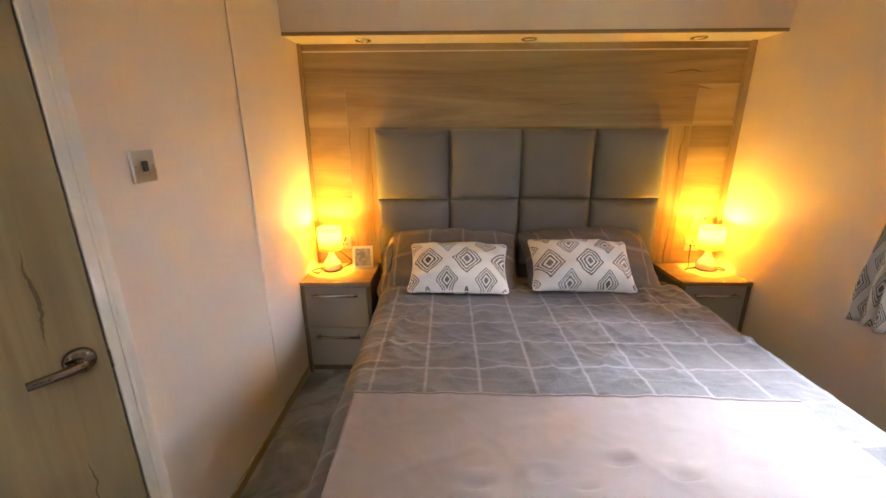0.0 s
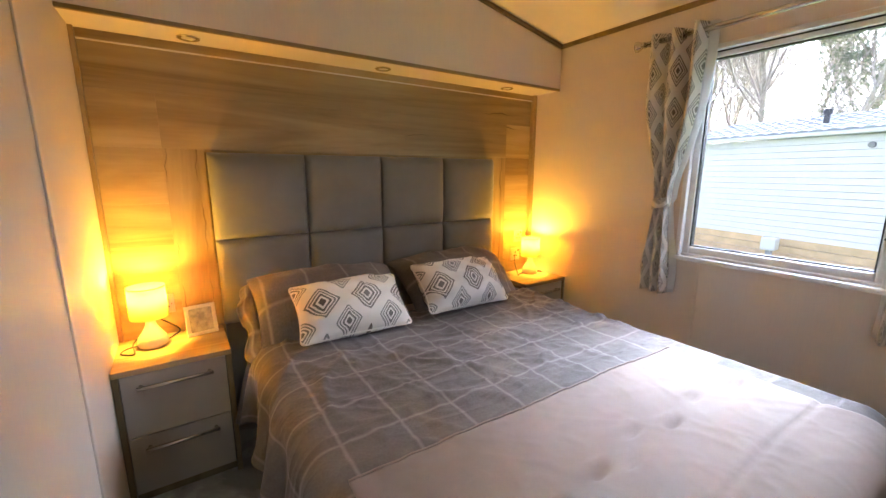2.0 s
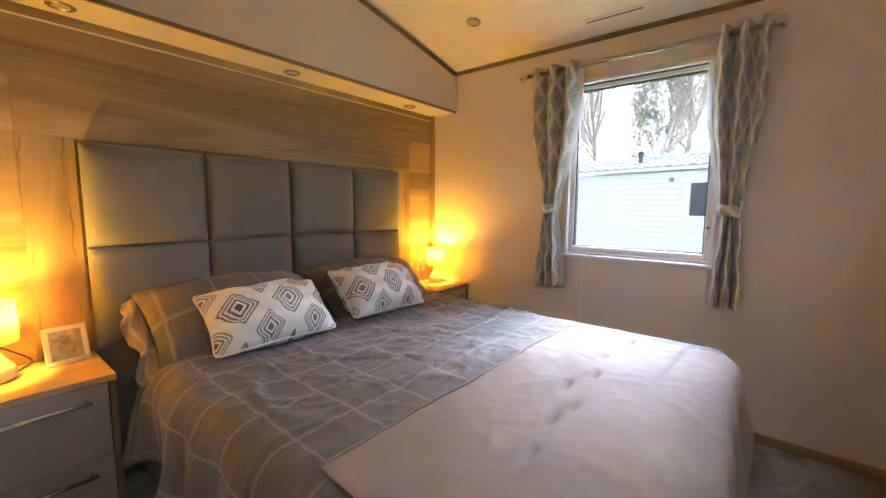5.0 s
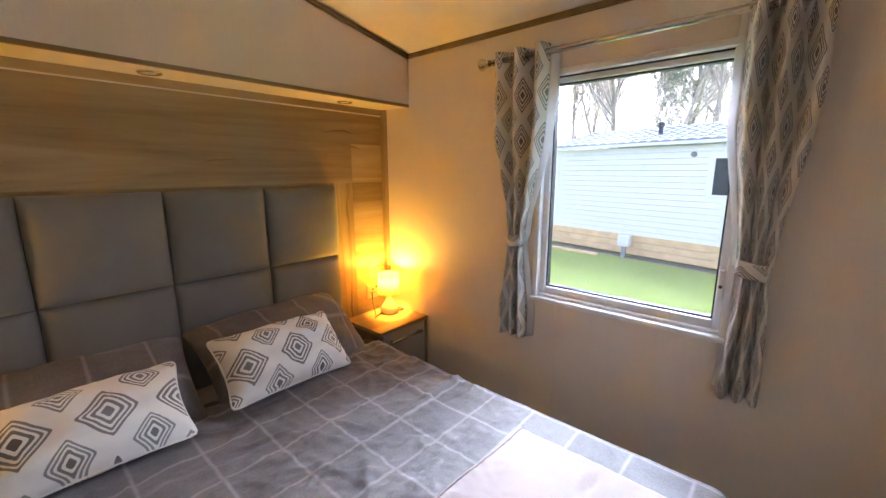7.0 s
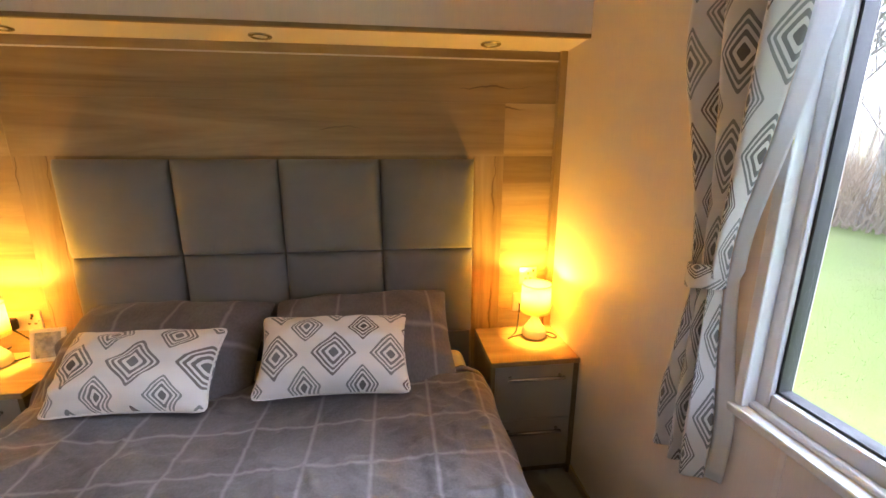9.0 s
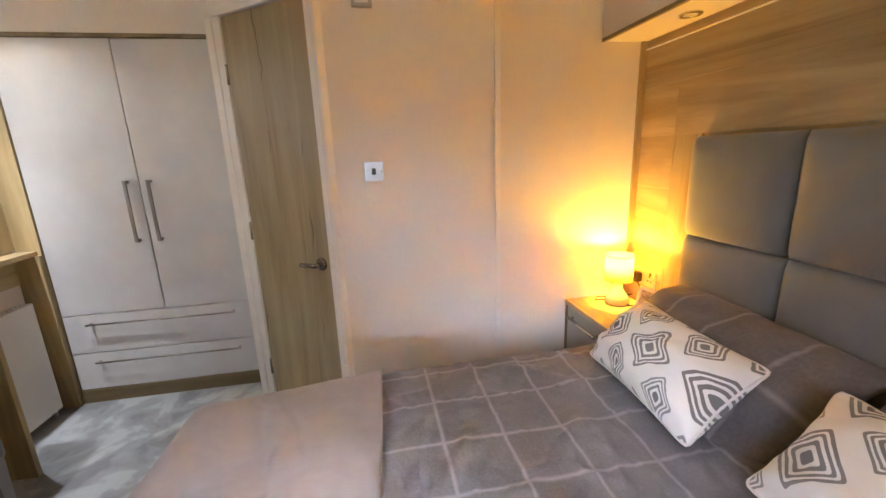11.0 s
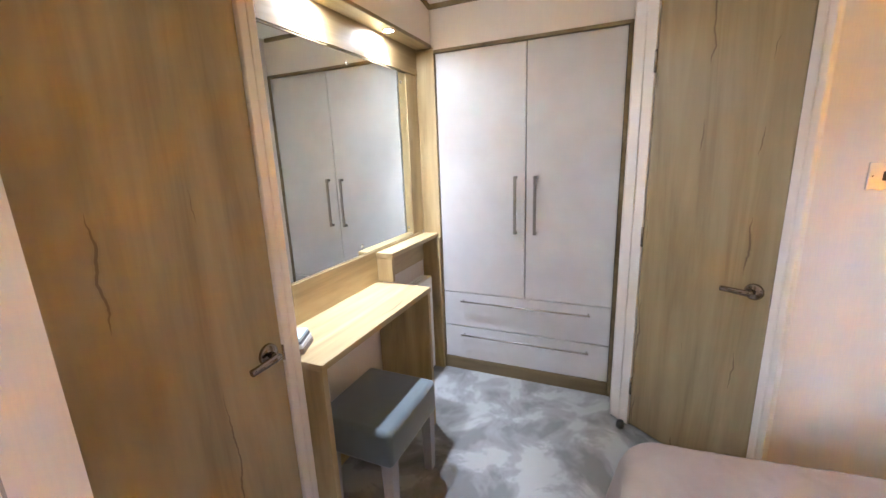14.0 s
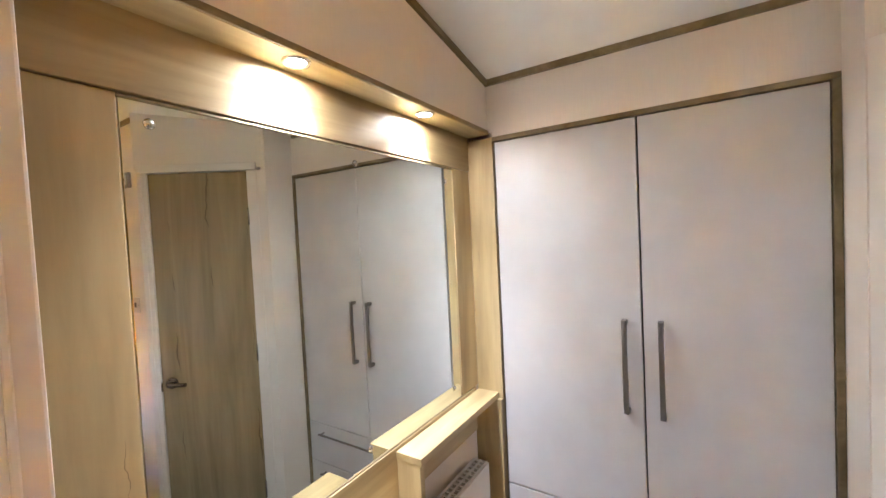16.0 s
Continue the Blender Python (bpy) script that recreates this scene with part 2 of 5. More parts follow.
def soft_cloth(name, colour, crease=0.25, sheen=0.4):
    m, n, l, b = mat(name, colour, 0.8)
    b.inputs["Sheen Weight"].default_value = sheen
    v = coords(n, l)
    slow, fine = noise_at(n, l, v, 4, 4, 0.6, 0.6), noise_at(n, l, v, 350, 3)
    c = ramp(n, l, slow, ((0.3, tuple(k * 0.88 for k in colour)), (0.7, tuple(min(1, k * 1.08) for k in colour))))
    l.new(mix(n, l, 0.12, c, ramp(n, l, fine, ((0.3, tuple(k * 0.7 for k in colour)), (0.7, tuple(min(1, k * 1.2) for k in colour))))), b.inputs["Base Color"])
    bump(n, l, b, calc(n, l, "ADD", calc(n, l, "MULTIPLY", noise_at(n, l, v, 12, 3, 0.5, 1.0), 3.0), fine), crease, 0.002)
    return m


def carpet_mat(name):
    """Short grey pile with a crushed, patchy print."""
    m, n, l, b = mat(name, (0.22, 0.215, 0.205), 0.95)
    b.inputs["Sheen Weight"].default_value = 0.3
    v = coords(n, l, shift=False)
    patch = noise_at(n, l, v, 3.6, 5, 0.6, 0.5)
    pile = noise_at(n, l, v, 420, 3, 0.7)
    c = ramp(n, l, patch, ((0.42, (0.11, 0.108, 0.103)), (0.46, (0.18, 0.177, 0.167)), (0.52, (0.24, 0.237, 0.226)), (0.56, (0.37, 0.365, 0.348))))
    l.new(mix(n, l, 0.3, c, ramp(n, l, pile, ((0.25, (0.09, 0.088, 0.084)), (0.75, (0.38, 0.37, 0.35))))), b.inputs["Base Color"])
    bump(n, l, b, pile, 0.6, 0.004)
    return m


def glow(name, colour, emit, strength):
    m, n, l, b = mat(name, colour, 0.6)
    b.inputs["Emission Color"].default_value, b.inputs["Emission Strength"].default_value = (*emit, 1), strength
    return m


WALL = wall_fabric("linen_wallboard", (0.76, 0.685, 0.605))
CEIL = plain("ceiling_board", (0.82, 0.79, 0.73), 0.7, vary=0.04, grain=180)
OAK_X, OAK_Y, OAK_Z = oak("oak_x", "x"), oak("oak_y", "y"), oak("oak_z", "z")
DOOR_OAK = oak("door_oak", "z", 0.86, 0.45, 0.16, 5.0, 0.08, 0.30, 0.52)
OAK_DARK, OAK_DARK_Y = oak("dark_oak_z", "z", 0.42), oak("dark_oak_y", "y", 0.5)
TRIM = oak("ceiling_trim_oak", "x", 0.55)
PAINT = plain("cream_paint", (0.76, 0.70, 0.63), 0.4, vary=0.04, relief=0.03)
GREY = plain("mink_laminate", (0.60, 0.575, 0.555), 0.38, vary=0.05, grain=140, relief=0.04)
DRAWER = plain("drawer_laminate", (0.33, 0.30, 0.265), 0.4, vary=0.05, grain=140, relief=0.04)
CARPET = carpet_mat("carpet")
SAGE = soft_cloth("sage_fabric", (0.182, 0.182, 0.172), 0.12, 0.3)
DUVET = checked_fleece("checked_fleece")
THROW = soft_cloth("mink_throw", (0.320, 0.258, 0.232), 0.3, 0.08)
SHEET = soft_cloth("cream_sheet", (0.70, 0.63, 0.52), 0.2, 0.2)
CUSHION = diamonds("diamond_cotton", 0.186, (0.76, 0.735, 0.68))
CURTAIN = diamonds("curtain_cotton", 0.195, (0.80, 0.775, 0.73), 1.0)
LINING = soft_cloth("white_lining", (0.82, 0.82, 0.80), 0.1, 0.1)
CHROME = plain("brushed_chrome", (0.62, 0.60, 0.57), 0.22, 1.0, vary=0.06, relief=0.0)
DARK = plain("black_plastic", (0.02, 0.02, 0.02), 0.4, vary=0.1)
WHITE = plain("white_plastic", (0.78, 0.78, 0.77), 0.35, vary=0.03, relief=0.0)
UPVC = plain("white_upvc", (0.80, 0.81, 0.82), 0.3, vary=0.03, relief=0.0)
CERAMIC = plain("cream_ceramic", (0.74, 0.66, 0.50), 0.2, vary=0.04, relief=0.0)
GREYWASH = plain("greywash_legs", (0.30, 0.28, 0.27), 0.5, vary=0.15, grain=90)
PULL = plain("brushed_steel_pull", (0.30, 0.28, 0.26), 0.38, 1.0, vary=0.06, relief=0.0)
STOOL_CLOTH = soft_cloth("teal_grey_velvet", (0.10, 0.125, 0.13), 0.1, 0.6)
RAD = plain("radiator_enamel", (0.70, 0.68, 0.64), 0.35, vary=0.03, relief=0.0)
MIRROR, _, _, mb = mat("silvered_mirror", (0.74, 0.775, 0.74), 0.01, 1.0)
GLASS, gn, gl, gb = mat("clear_glass", (1, 1, 1), 0.0)
gb.inputs["Transmission Weight"].default_value, gb.inputs["IOR"].default_value = 1.0, 1.02
veil, glare_mix = gn.new("ShaderNodeBsdfTranslucent"), gn.new("ShaderNodeMixShader")   # white veil puts glare haze into the pane
veil.inputs[0].default_value, glare_mix.inputs[0].default_value = (0.9, 0.9, 0.92, 1), 0.009
gl.new(gb.outputs[0], glare_mix.inputs[1]), gl.new(veil.outputs[0], glare_mix.inputs[2])
gl.new(glare_mix.outputs[0], gn["Material Output"].inputs[0])
LED = glow("lit_led", (1, 1, 1), (1.0, 0.95, 0.88), 40)
SHADE, sn, sl, sb = mat("cream_lampshade", (0.80, 0.60, 0.28), 0.85)
tr, mx = sn.new("ShaderNodeBsdfTranslucent"), sn.new("ShaderNodeMixShader")
tr.inputs[0].default_value = (0.92, 0.72, 0.26, 1)
mx.inputs[0].default_value = 0.75
sl.new(sb.outputs[0], mx.inputs[1]), sl.new(tr.outputs[0], mx.inputs[2])
sl.new(mx.outputs[0], sn["Material Output"].inputs[0])
bump(sn, sl, sb, noise_at(sn, sl, coords(sn, sl), 500, 2), 0.2, 0.001)



def let_through(m, colour, share):
    """Thin cloth that passes some of the light behind it."""
    n, l = m.node_tree.nodes, m.node_tree.links
    t, k = n.new("ShaderNodeBsdfTranslucent"), n.new("ShaderNodeMixShader")
    t.inputs[0].default_value, k.inputs[0].default_value = (*colour, 1), share
    l.new(n["Principled BSDF"].outputs[0], k.inputs[1]), l.new(t.outputs[0], k.inputs[2])
    l.new(k.outputs[0], n["Material Output"].inputs[0])


let_through(LINING, (0.85, 0.87, 0.90), 0.35)
let_through(CURTAIN, (0.50, 0.47, 0.43), 0.14)

# ---- builders ----
BASE = {}


def thing(name, at=(0, 0, 0), label="", category="", group="", kind=""):
    ob = new(name)
    ob.empty_display_size = 0.05
    ob.location = at
    BASE[ob.name] = Vector(at)
    return tagged(ob, label, category, group, kind)


def part(name, bm, material, parent=None, label="", smooth=False, local=False):
    """Links a bmesh, built in world places, as one mesh under its thing or part."""
    me = bpy.data.meshes.new(name)
    base = BASE[parent.name] if parent else Vector()
    if parent and not local:
        bmesh.ops.translate(bm, vec=-base, verts=bm.verts)
    bm.normal_update()
    bm.to_mesh(me)
    bm.free()
    me.materials.append(material)
    if smooth:
        for p in me.polygons:
            p.use_smooth = True
    ob = new(name, me)
    if parent:
        ob.parent = parent
        BASE[ob.name] = base
    if label:
        ob["label"] = label
    return ob


def setting(name, bm, material, label="", category="", smooth=False):
    ob = part(name, bm, material, None, "", smooth)
    BASE[ob.name] = Vector()
    return tagged(ob, label, category, "", "structure")


def box(lo, hi, bevel=0.0, segments=2, bm=None):
    own = bm is None
    b = bmesh.new()
    bmesh.ops.create_cube(b, size=1)
    size = [max(1e-4, hi[i] - lo[i]) for i in range(3)]
    mid = [(hi[i] + lo[i]) / 2 for i in range(3)]
    bmesh.ops.transform(b, matrix=Matrix.LocRotScale(mid, None, size), verts=b.verts)
    if bevel:
        bmesh.ops.bevel(b, geom=b.edges[:], offset=min(bevel, min(size) * 0.45), segments=segments, affect="EDGES", profile=0.5)
    if own:
        return b
    me = bpy.data.meshes.new("tmp")
    b.to_mesh(me)
    b.free()
    bm.from_mesh(me)
    bpy.data.meshes.remove(me)
    return bm


def turned(bm, m):
    bmesh.ops.transform(bm, matrix=m, verts=bm.verts)
    return bm


def lathe(profile, at, steps=32, axis="z"):
    """A turned shape from (radius, height) pairs."""
    bm = bmesh.new()
    rings = []
    for r, h in profile:
        ring = []
        for i in range(steps):
            a = 2 * math.pi * i / steps
            p = (r * math.cos(a), r * math.sin(a), h)
            p = {"z": p, "x": (p[2], p[0], p[1]), "y": (p[0], p[2], p[1])}[axis]
            ring.append(bm.verts.new((at[0] + p[0], at[1] + p[1], at[2] + p[2])))
        rings.append(ring)
    for a, b in zip(rings, rings[1:]):
        for i in range(steps):
            bm.faces.new((a[i], a[(i + 1) % steps], b[(i + 1) % steps], b[i]))
    for ring in (rings[0], rings[-1]):
        if profile[0] != profile[-1] and (ring[0].co - ring[steps // 2].co).length > 1e-4:
            bm.faces.new(ring)
    bmesh.ops.remove_doubles(bm, verts=bm.verts, dist=1e-5)
    bmesh.ops.recalc_face_normals(bm, faces=bm.faces)
    return bm


def tube(points, radius, steps=8, taper=None):
    bm = bmesh.new()
    pts = [Vector(p) for p in points]
    rings = []
    for i, p in enumerate(pts):
        d = (pts[min(i + 1, len(pts) - 1)] - pts[max(i - 1, 0)]).normalized()
        side = d.cross(Vector((0.13, 0.21, 0.97))).normalized()
        up = side.cross(d)
        r = radius if taper is None else radius + (taper - radius) * i / (len(pts) - 1)
        rings.append([bm.verts.new(p + r * (math.cos(a) * side + math.sin(a) * up)) for a in (2 * math.pi * k / steps for k in range(steps))])
    for a, b in zip(rings, rings[1:]):
        for i in range(steps):
            bm.faces.new((a[i], a[(i + 1) % steps], b[(i + 1) % steps], b[i]))
    bm.faces.new(rings[0][::-1]), bm.faces.new(rings[-1])
    return bm


def sheet(nu, nv, place, uv=None, thick=0.0):
    """A grid of cloth: place(u, v) with u, v in 0..1; uv in metres."""
    bm = bmesh.new()
    grid = [[bm.verts.new(place(i / nu, j / nv)) for j in range(nv + 1)] for i in range(nu + 1)]
    layer = bm.loops.layers.uv.new("UVMap")
    for i in range(nu):
        for j in range(nv):
            fc = bm.faces.new((grid[i][j], grid[i + 1][j], grid[i + 1][j + 1], grid[i][j + 1]))
            if uv:
                for lp, (a, b) in zip(fc.loops, ((i, j), (i + 1, j), (i + 1, j + 1), (i, j + 1))):
                    lp[layer].uv = uv(a / nu, b / nv)
    return bm


def thicken(ob, depth, offset=-1.0):
    s = ob.modifiers.new("thickness", "SOLIDIFY")
    s.thickness, s.offset = depth, offset
    return ob


def wobble(x, y, z=0.0):
    return noise.noise(Vector((x, y, z)))

# ---- the room's shell ----
XL, XR, XW = -0.83, 1.62, -1.36          # bedside wall, window wall, wardrobe fronts
YH, YN, YD, YM = 2.385, -0.24, -0.56, -0.78  # head wall, near wall, entry door wall, mirror wall
RIDGE_X, RIDGE_Z, SLOPE = -0.122, 2.423, 0.197


def ceil_z(x):
    return RIDGE_Z - SLOPE * abs(x - RIDGE_X)


setting("floor", box((-2.1, -1.2, -0.05), (XR + 0.02, YH + 0.15, 0.0)), CARPET, "grey short-pile carpet with a crushed patchy print", "carpet")


def gable(xa, xb, y0, y1, z0=0.0, extra=0.04):
    """An upright slab across the room whose top follows the vaulted ceiling."""
    bm = bmesh.new()
    xs = [xa] + ([RIDGE_X] if xa < RIDGE_X < xb else []) + [xb]
    line = [(x, ceil_z(x) + extra) for x in xs]
    loop = [(xa, z0)] + [(xb, z0)] + line[::-1]
    front = [bm.verts.new((x, y0, z)) for x, z in loop]
    back = [bm.verts.new((x, y1, z)) for x, z in loop]
    bm.faces.new(front), bm.faces.new(back[::-1])
    k = len(loop)
    for i in range(k):
        bm.faces.new((front[i], back[i], back[(i + 1) % k], front[(i + 1) % k]))
    bmesh.ops.recalc_face_normals(bm, faces=bm.faces)
    return bm


setting("wall_head", gable(-0.95, XR + 0.14, YH + 0.02, YH + 0.12), WALL, "cream wallboard behind the oak bedhead", "wall")
left = setting("wall_left", box((XL - 0.09, 0.885, 0.0), (XL, YH + 0.02, ceil_z(XL) + 0.05)), WALL, "cream linen-textured wallboard beside the bed", "wall")
part("joint_strip", box((XL, 1.638, 0.0), (XL + 0.006, 1.664, ceil_z(XL) - 0.01), 0.002), PAINT, left, "slim cream cover strip")
# window wall with its opening
WY0, WY1, WZ0, WZ1 = 0.548, 1.297, 0.845, 1.845
bm = bmesh.new()
box((XR, -0.36, 0.0), (XR + 0.12, WY0, ceil_z(XR) + 0.05), bm=bm)
box((XR, WY1, 0.0), (XR + 0.12, YH + 0.12, ceil_z(XR) + 0.05), bm=bm)
box((XR, WY0, 0.0), (XR + 0.12, WY1, WZ0), bm=bm)
box((XR, WY0, WZ1), (XR + 0.12, WY1, ceil_z(XR) + 0.05), bm=bm)
wall_right = setting("wall_window", bm, WALL, "cream linen-textured outside wall with the window", "wall")
part("joint_strip", box((XR - 0.003, 1.185, 0.0), (XR, 1.197, WZ0 - 0.03), 0.001), PAINT, wall_right)
setting("wall_near", gable(0.65, XR + 0.12, YN - 0.33, YN), WALL, "cream wallboard facing the foot of the bed", "wall")
part("joint_strip", box((0.714, YN, 0.0), (0.717, YN + 0.001, 2.2)), DRAWER, bpy.data.objects["wall_near"], "thin grey wallboard joint")
# entry door wall and mirror wall
DX0, DX1, DTOP = 0.055, 0.625, 1.965
bm = gable(0.0, 0.66, YD - 0.09, YD, DTOP + 0.03)
setting("wall_entry_door", bm, WALL, "cream wallboard over the entry door", "wall")
setting("wall_mirror", gable(-1.46, 0.02, YM - 0.12, YM - 0.02), WALL, "cream wallboard behind the dressing table", "wall")
setting("wall_passage_end", box((0.0, YD - 0.2, 0.0), (0.66, YD - 0.12, 2.5)), WALL, "cream wall behind the closed entry door", "wall")
bulk = setting("mirror_bulkhead", gable(XW, 0.0, -0.80, -0.684, 1.972), WALL, "cream boxed bulkhead above the dressing mirror", "bulkhead")
part("oak_lining", box((XW, -0.775, 1.966), (0.0, -0.686, 1.971)), OAK_X, bulk, "oak lining under the bulkhead")
part("edge_strip", box((XW, -0.684, 1.966), (0.0, -0.679, 1.982), 0.001), TRIM, bulk)
# wardrobe wall: over-panel, cheek beside the angled door, and its hidden back
setting("wall_wardrobe", box((XW - 0.06, -0.80, 1.952), (XW, 0.40, 2.30)), WALL, "cream wallboard above the wardrobe", "wall")
setting("wall_behind_wardrobe", box((-2.06, -0.80, 0.0), (-2.0, 0.5, 2.3)), WALL, "plain wall behind the wardrobe", "wall")
setting("wall_corner", box((-2.0, 0.356, 0.0), (XW + 0.004, 0.45, 2.30)), WALL, "cream wall beside the wardrobe", "wall")

# angled corner with the closed washroom door
AX, AY = Vector((-1.203, 0.361)), Vector((-0.808, 0.889))
A_DIR = (AY - AX).normalized()
A_YAW = math.degrees(math.atan2(A_DIR.y, A_DIR.x))
A_LEN = (AY - AX).length
ANG = pose(AX.x, AX.y, 0, 0, 0, A_YAW)   # local x runs along the wall; -y faces the room
setting("wall_angled", turned(box((0.0, 0.0, 1.985), (A_LEN + 0.02, 0.08, 2.45)), ANG), WALL, "cream wall over the angled washroom door", "wall")
setting("wall_return", box((XW - 0.05, 0.355, 0.0), (-1.190, 0.40, 2.30)), WALL, "narrow cream wall return beside the wardrobe", "wall")
setting("wall_washroom", turned(box((-0.1, 0.30, 0.0), (A_LEN + 0.1, 0.34, 2.4)), ANG), WALL, "plain wall behind the washroom door", "wall")

# ceiling: two slopes in one mesh
bm = bmesh.new()
pts = []
for y in (-0.95, YH + 0.12):
    pts.append([bm.verts.new((x, y, ceil_z(x) + dz)) for dz in (0, 0.05) for x in (-2.1, RIDGE_X, XR + 0.14)])
for a, b in ((0, 1), (1, 2)):
    bm.faces.new((pts[0][a], pts[0][b], pts[1][b], pts[1][a]))
    bm.faces.new((pts[0][a + 3], pts[1][a + 3], pts[1][b + 3], pts[0][b + 3]))
bmesh.ops.recalc_face_normals(bm, faces=bm.faces)
setting("ceiling", bm, CEIL, "cream vaulted ceiling boards", "ceiling")

# pelmet over the bedhead
pel = setting("pelmet", gable(XL, XR, 2.156, YH + 0.02, 1.812), WALL, "cream boxed pelmet across the head of the bed", "pelmet")
part("joint_strip", box((-0.243, 2.154, 1.815), (-0.239, 2.156, ceil_z(-0.24))), PAINT, pel)
part("edge_strip", box((XL, 2.152, 1.798), (XR, 2.168, 1.814), 0.002), TRIM, pel, "brown-grey edging strip")
part("soffit_board", box((XL, 2.168, 1.802), (XR, YH, 1.812)), PAINT, pel, "smooth cream soffit board")

# ceiling trims
TR = 0.022


def trim_x(name, xa, xb, y, side):
    ob = None
    for a, b in ((xa, min(xb, RIDGE_X)), (max(xa, RIDGE_X), xb)):
        if b - a < 0.01:
            continue
        bm = bmesh.new()
        vs = []
        for x in (a, b):
            z = ceil_z(x)
            vs.append([bm.verts.new(p) for p in ((x, y, z), (x, y + side * 0.012, z), (x, y + side * 0.012, z - TR), (x, y, z - TR))])
        bm.faces.new(vs[0]), bm.faces.new(vs[1][::-1])
        for i in range(4):
            bm.faces.new((vs[0][i], vs[1][i], vs[1][(i + 1) % 4], vs[0][(i + 1) % 4]))
        bmesh.ops.recalc_face_normals(bm, faces=bm.faces)
        setting(name, bm, TRIM, "brown-grey ceiling edge trim", "trim")


trim_x("trim_pelmet", XL, XR, 2.156, -1)
trim_x("trim_mirror_side", XW, 0.0, -0.684, 1)
trim_x("trim_entry", 0.0, 0.65, YD, 1)
trim_x("trim_near", 0.65, XR, YN, 1)
setting("trim_window_side", box((XR - 0.012, YN, ceil_z(XR) - TR), (XR, 2.156, ceil_z(XR) + 0.004)), TRIM, "brown-grey ceiling edge trim", "trim")
setting("trim_wardrobe_side", box((XW, -0.684, ceil_z(XW) - TR), (XW + 0.012, 0.33, ceil_z(XW) + 0.004)), TRIM, "brown-grey ceiling edge trim", "trim")
setting("trim_left", box((XL, 0.89, ceil_z(XL) - TR), (XL + 0.012, 2.156, ceil_z(XL) + 0.002)), TRIM, "brown-grey ceiling edge trim", "trim")
setting("baseboard_window", box((XR - 0.010, YN, 0.0), (XR, 2.02, 0.045), 0.003), OAK_Y, "slim oak skirting", "baseboard")
setting("baseboard_near", box((0.65, YN, 0.0), (XR - 0.010, YN + 0.010, 0.045), 0.003), OAK_X, "slim oak skirting", "baseboard")
setting("baseboard_left", box((XL, 0.90, 0.0), (XL + 0.010, 2.02, 0.045), 0.003), OAK_Y, "slim oak skirting", "baseboard")

# ---- doors ----
NICKEL = plain("satin_nickel", (0.25, 0.215, 0.185), 0.16, 1.0, vary=0.06, relief=0.0)


O = 0.105


def lever_set(parent, m, flip=1):
    """Round rose and a lever, on the -y face at the local place."""
    rose = part("handle_rose", turned(lathe(((0.0, -0.013), (0.024, -0.013), (0.030, -0.008), (0.031, 0.0), (0.0, 0.0)), (0, 0, 0), 28, "y"), m), NICKEL, parent, "round nickel rose", True, local=True)
    bm = lathe(((0.010, 0.0), (0.009, -0.045), (0.0, -0.048)), (0, 0, 0), 16, "y")
    part("handle_neck", turned(bm, m), NICKEL, rose, "", True, local=True)
    pts = [(0, -0.043, 0), (flip * 0.02, -0.046, 0.001), (flip * 0.055, -0.046, 0.0), (flip * 0.092, -0.043, -0.002)]
    part("lever", turned(tube(pts, 0.0115, 12, 0.010), m), NICKEL, rose, "nickel lever handle", True, local=True)


def leaf_door(name, m, width, top, hinge_left, label, outer, proud):
    """A flush door in a moulded frame; local x along the wall, -y faces the room."""
    d = thing(name, m.translation, label, "door", "", "structure")
    d.matrix_basis = m
    part("leaf", box((0.003, -0.004, 0.008), (width - 0.003, 0.036, top), 0.003), DOOR_OAK, d, "light oak veneer leaf with cracks and knots", local=True)
    fr = 0.006
    for x0, x1 in ((-(outer if proud > 0.013 else O - 0.002), -fr + 0.006), (width + fr - 0.006, width + outer)):
        j = part("jamb", box((x0, -proud, 0.0), (x1, 0.05, top + 0.004), 0.004), PAINT, d, "cream moulded door frame", local=True)
        xb = x0 + (x1 - x0) * 0.5
        part("bead", box((xb - 0.004, -proud - 0.005, 0.0), (xb + 0.004, -proud, top), 0.002), PAINT, j, local=True)
    h = part("head_jamb", box((-outer, -proud, top + 0.006), (width + outer, 0.05, top + 0.006 + outer * 0.8), 0.004), PAINT, d, "", local=True)
    hx = 0.0 if hinge_left else width
    for z in (0.22, 0.98, 1.72):
        part("hinge", lathe(((0.0, -0.045), (0.006, -0.045), (0.006, 0.045), (0.0, 0.045)), (hx, -0.008, z), 12), CHROME, d, "steel hinge knuckle", True, local=True)
    kx = width - 0.055 if hinge_left else 0.055
    lever_set(d, pose(kx, -0.004, 0.845), -1 if hinge_left else 1)
    lx = width + 0.001 if hinge_left else -0.001
    part("latch_plate", box((lx - 0.005, -0.010, 0.80), (lx + 0.005, 0.0, 0.85), 0.002), CHROME, d, "small latch plate", local=True)
    return d


leaf_door("door_washroom", ANG @ pose(O, 0, 0), A_LEN - O - 0.045, 1.965, True, "closed light oak washroom door in a cream frame", 0.05, 0.012)
leaf_door("door_entry", pose(DX1, YD, 0, 0, 0, 180), DX1 - DX0, 1.965, True, "closed light oak entry door in a cream moulded frame", 0.055, 0.014)
st = thing("door_stop", (-1.10, 0.405, 0), "small black rubber door stop on the carpet", "door stop")
part("stop", lathe(((0.0, 0.0), (0.018, 0.0), (0.020, 0.012), (0.016, 0.034), (0.0, 0.036)), (-1.10, 0.405, 0), 20), DARK, st, "", True)

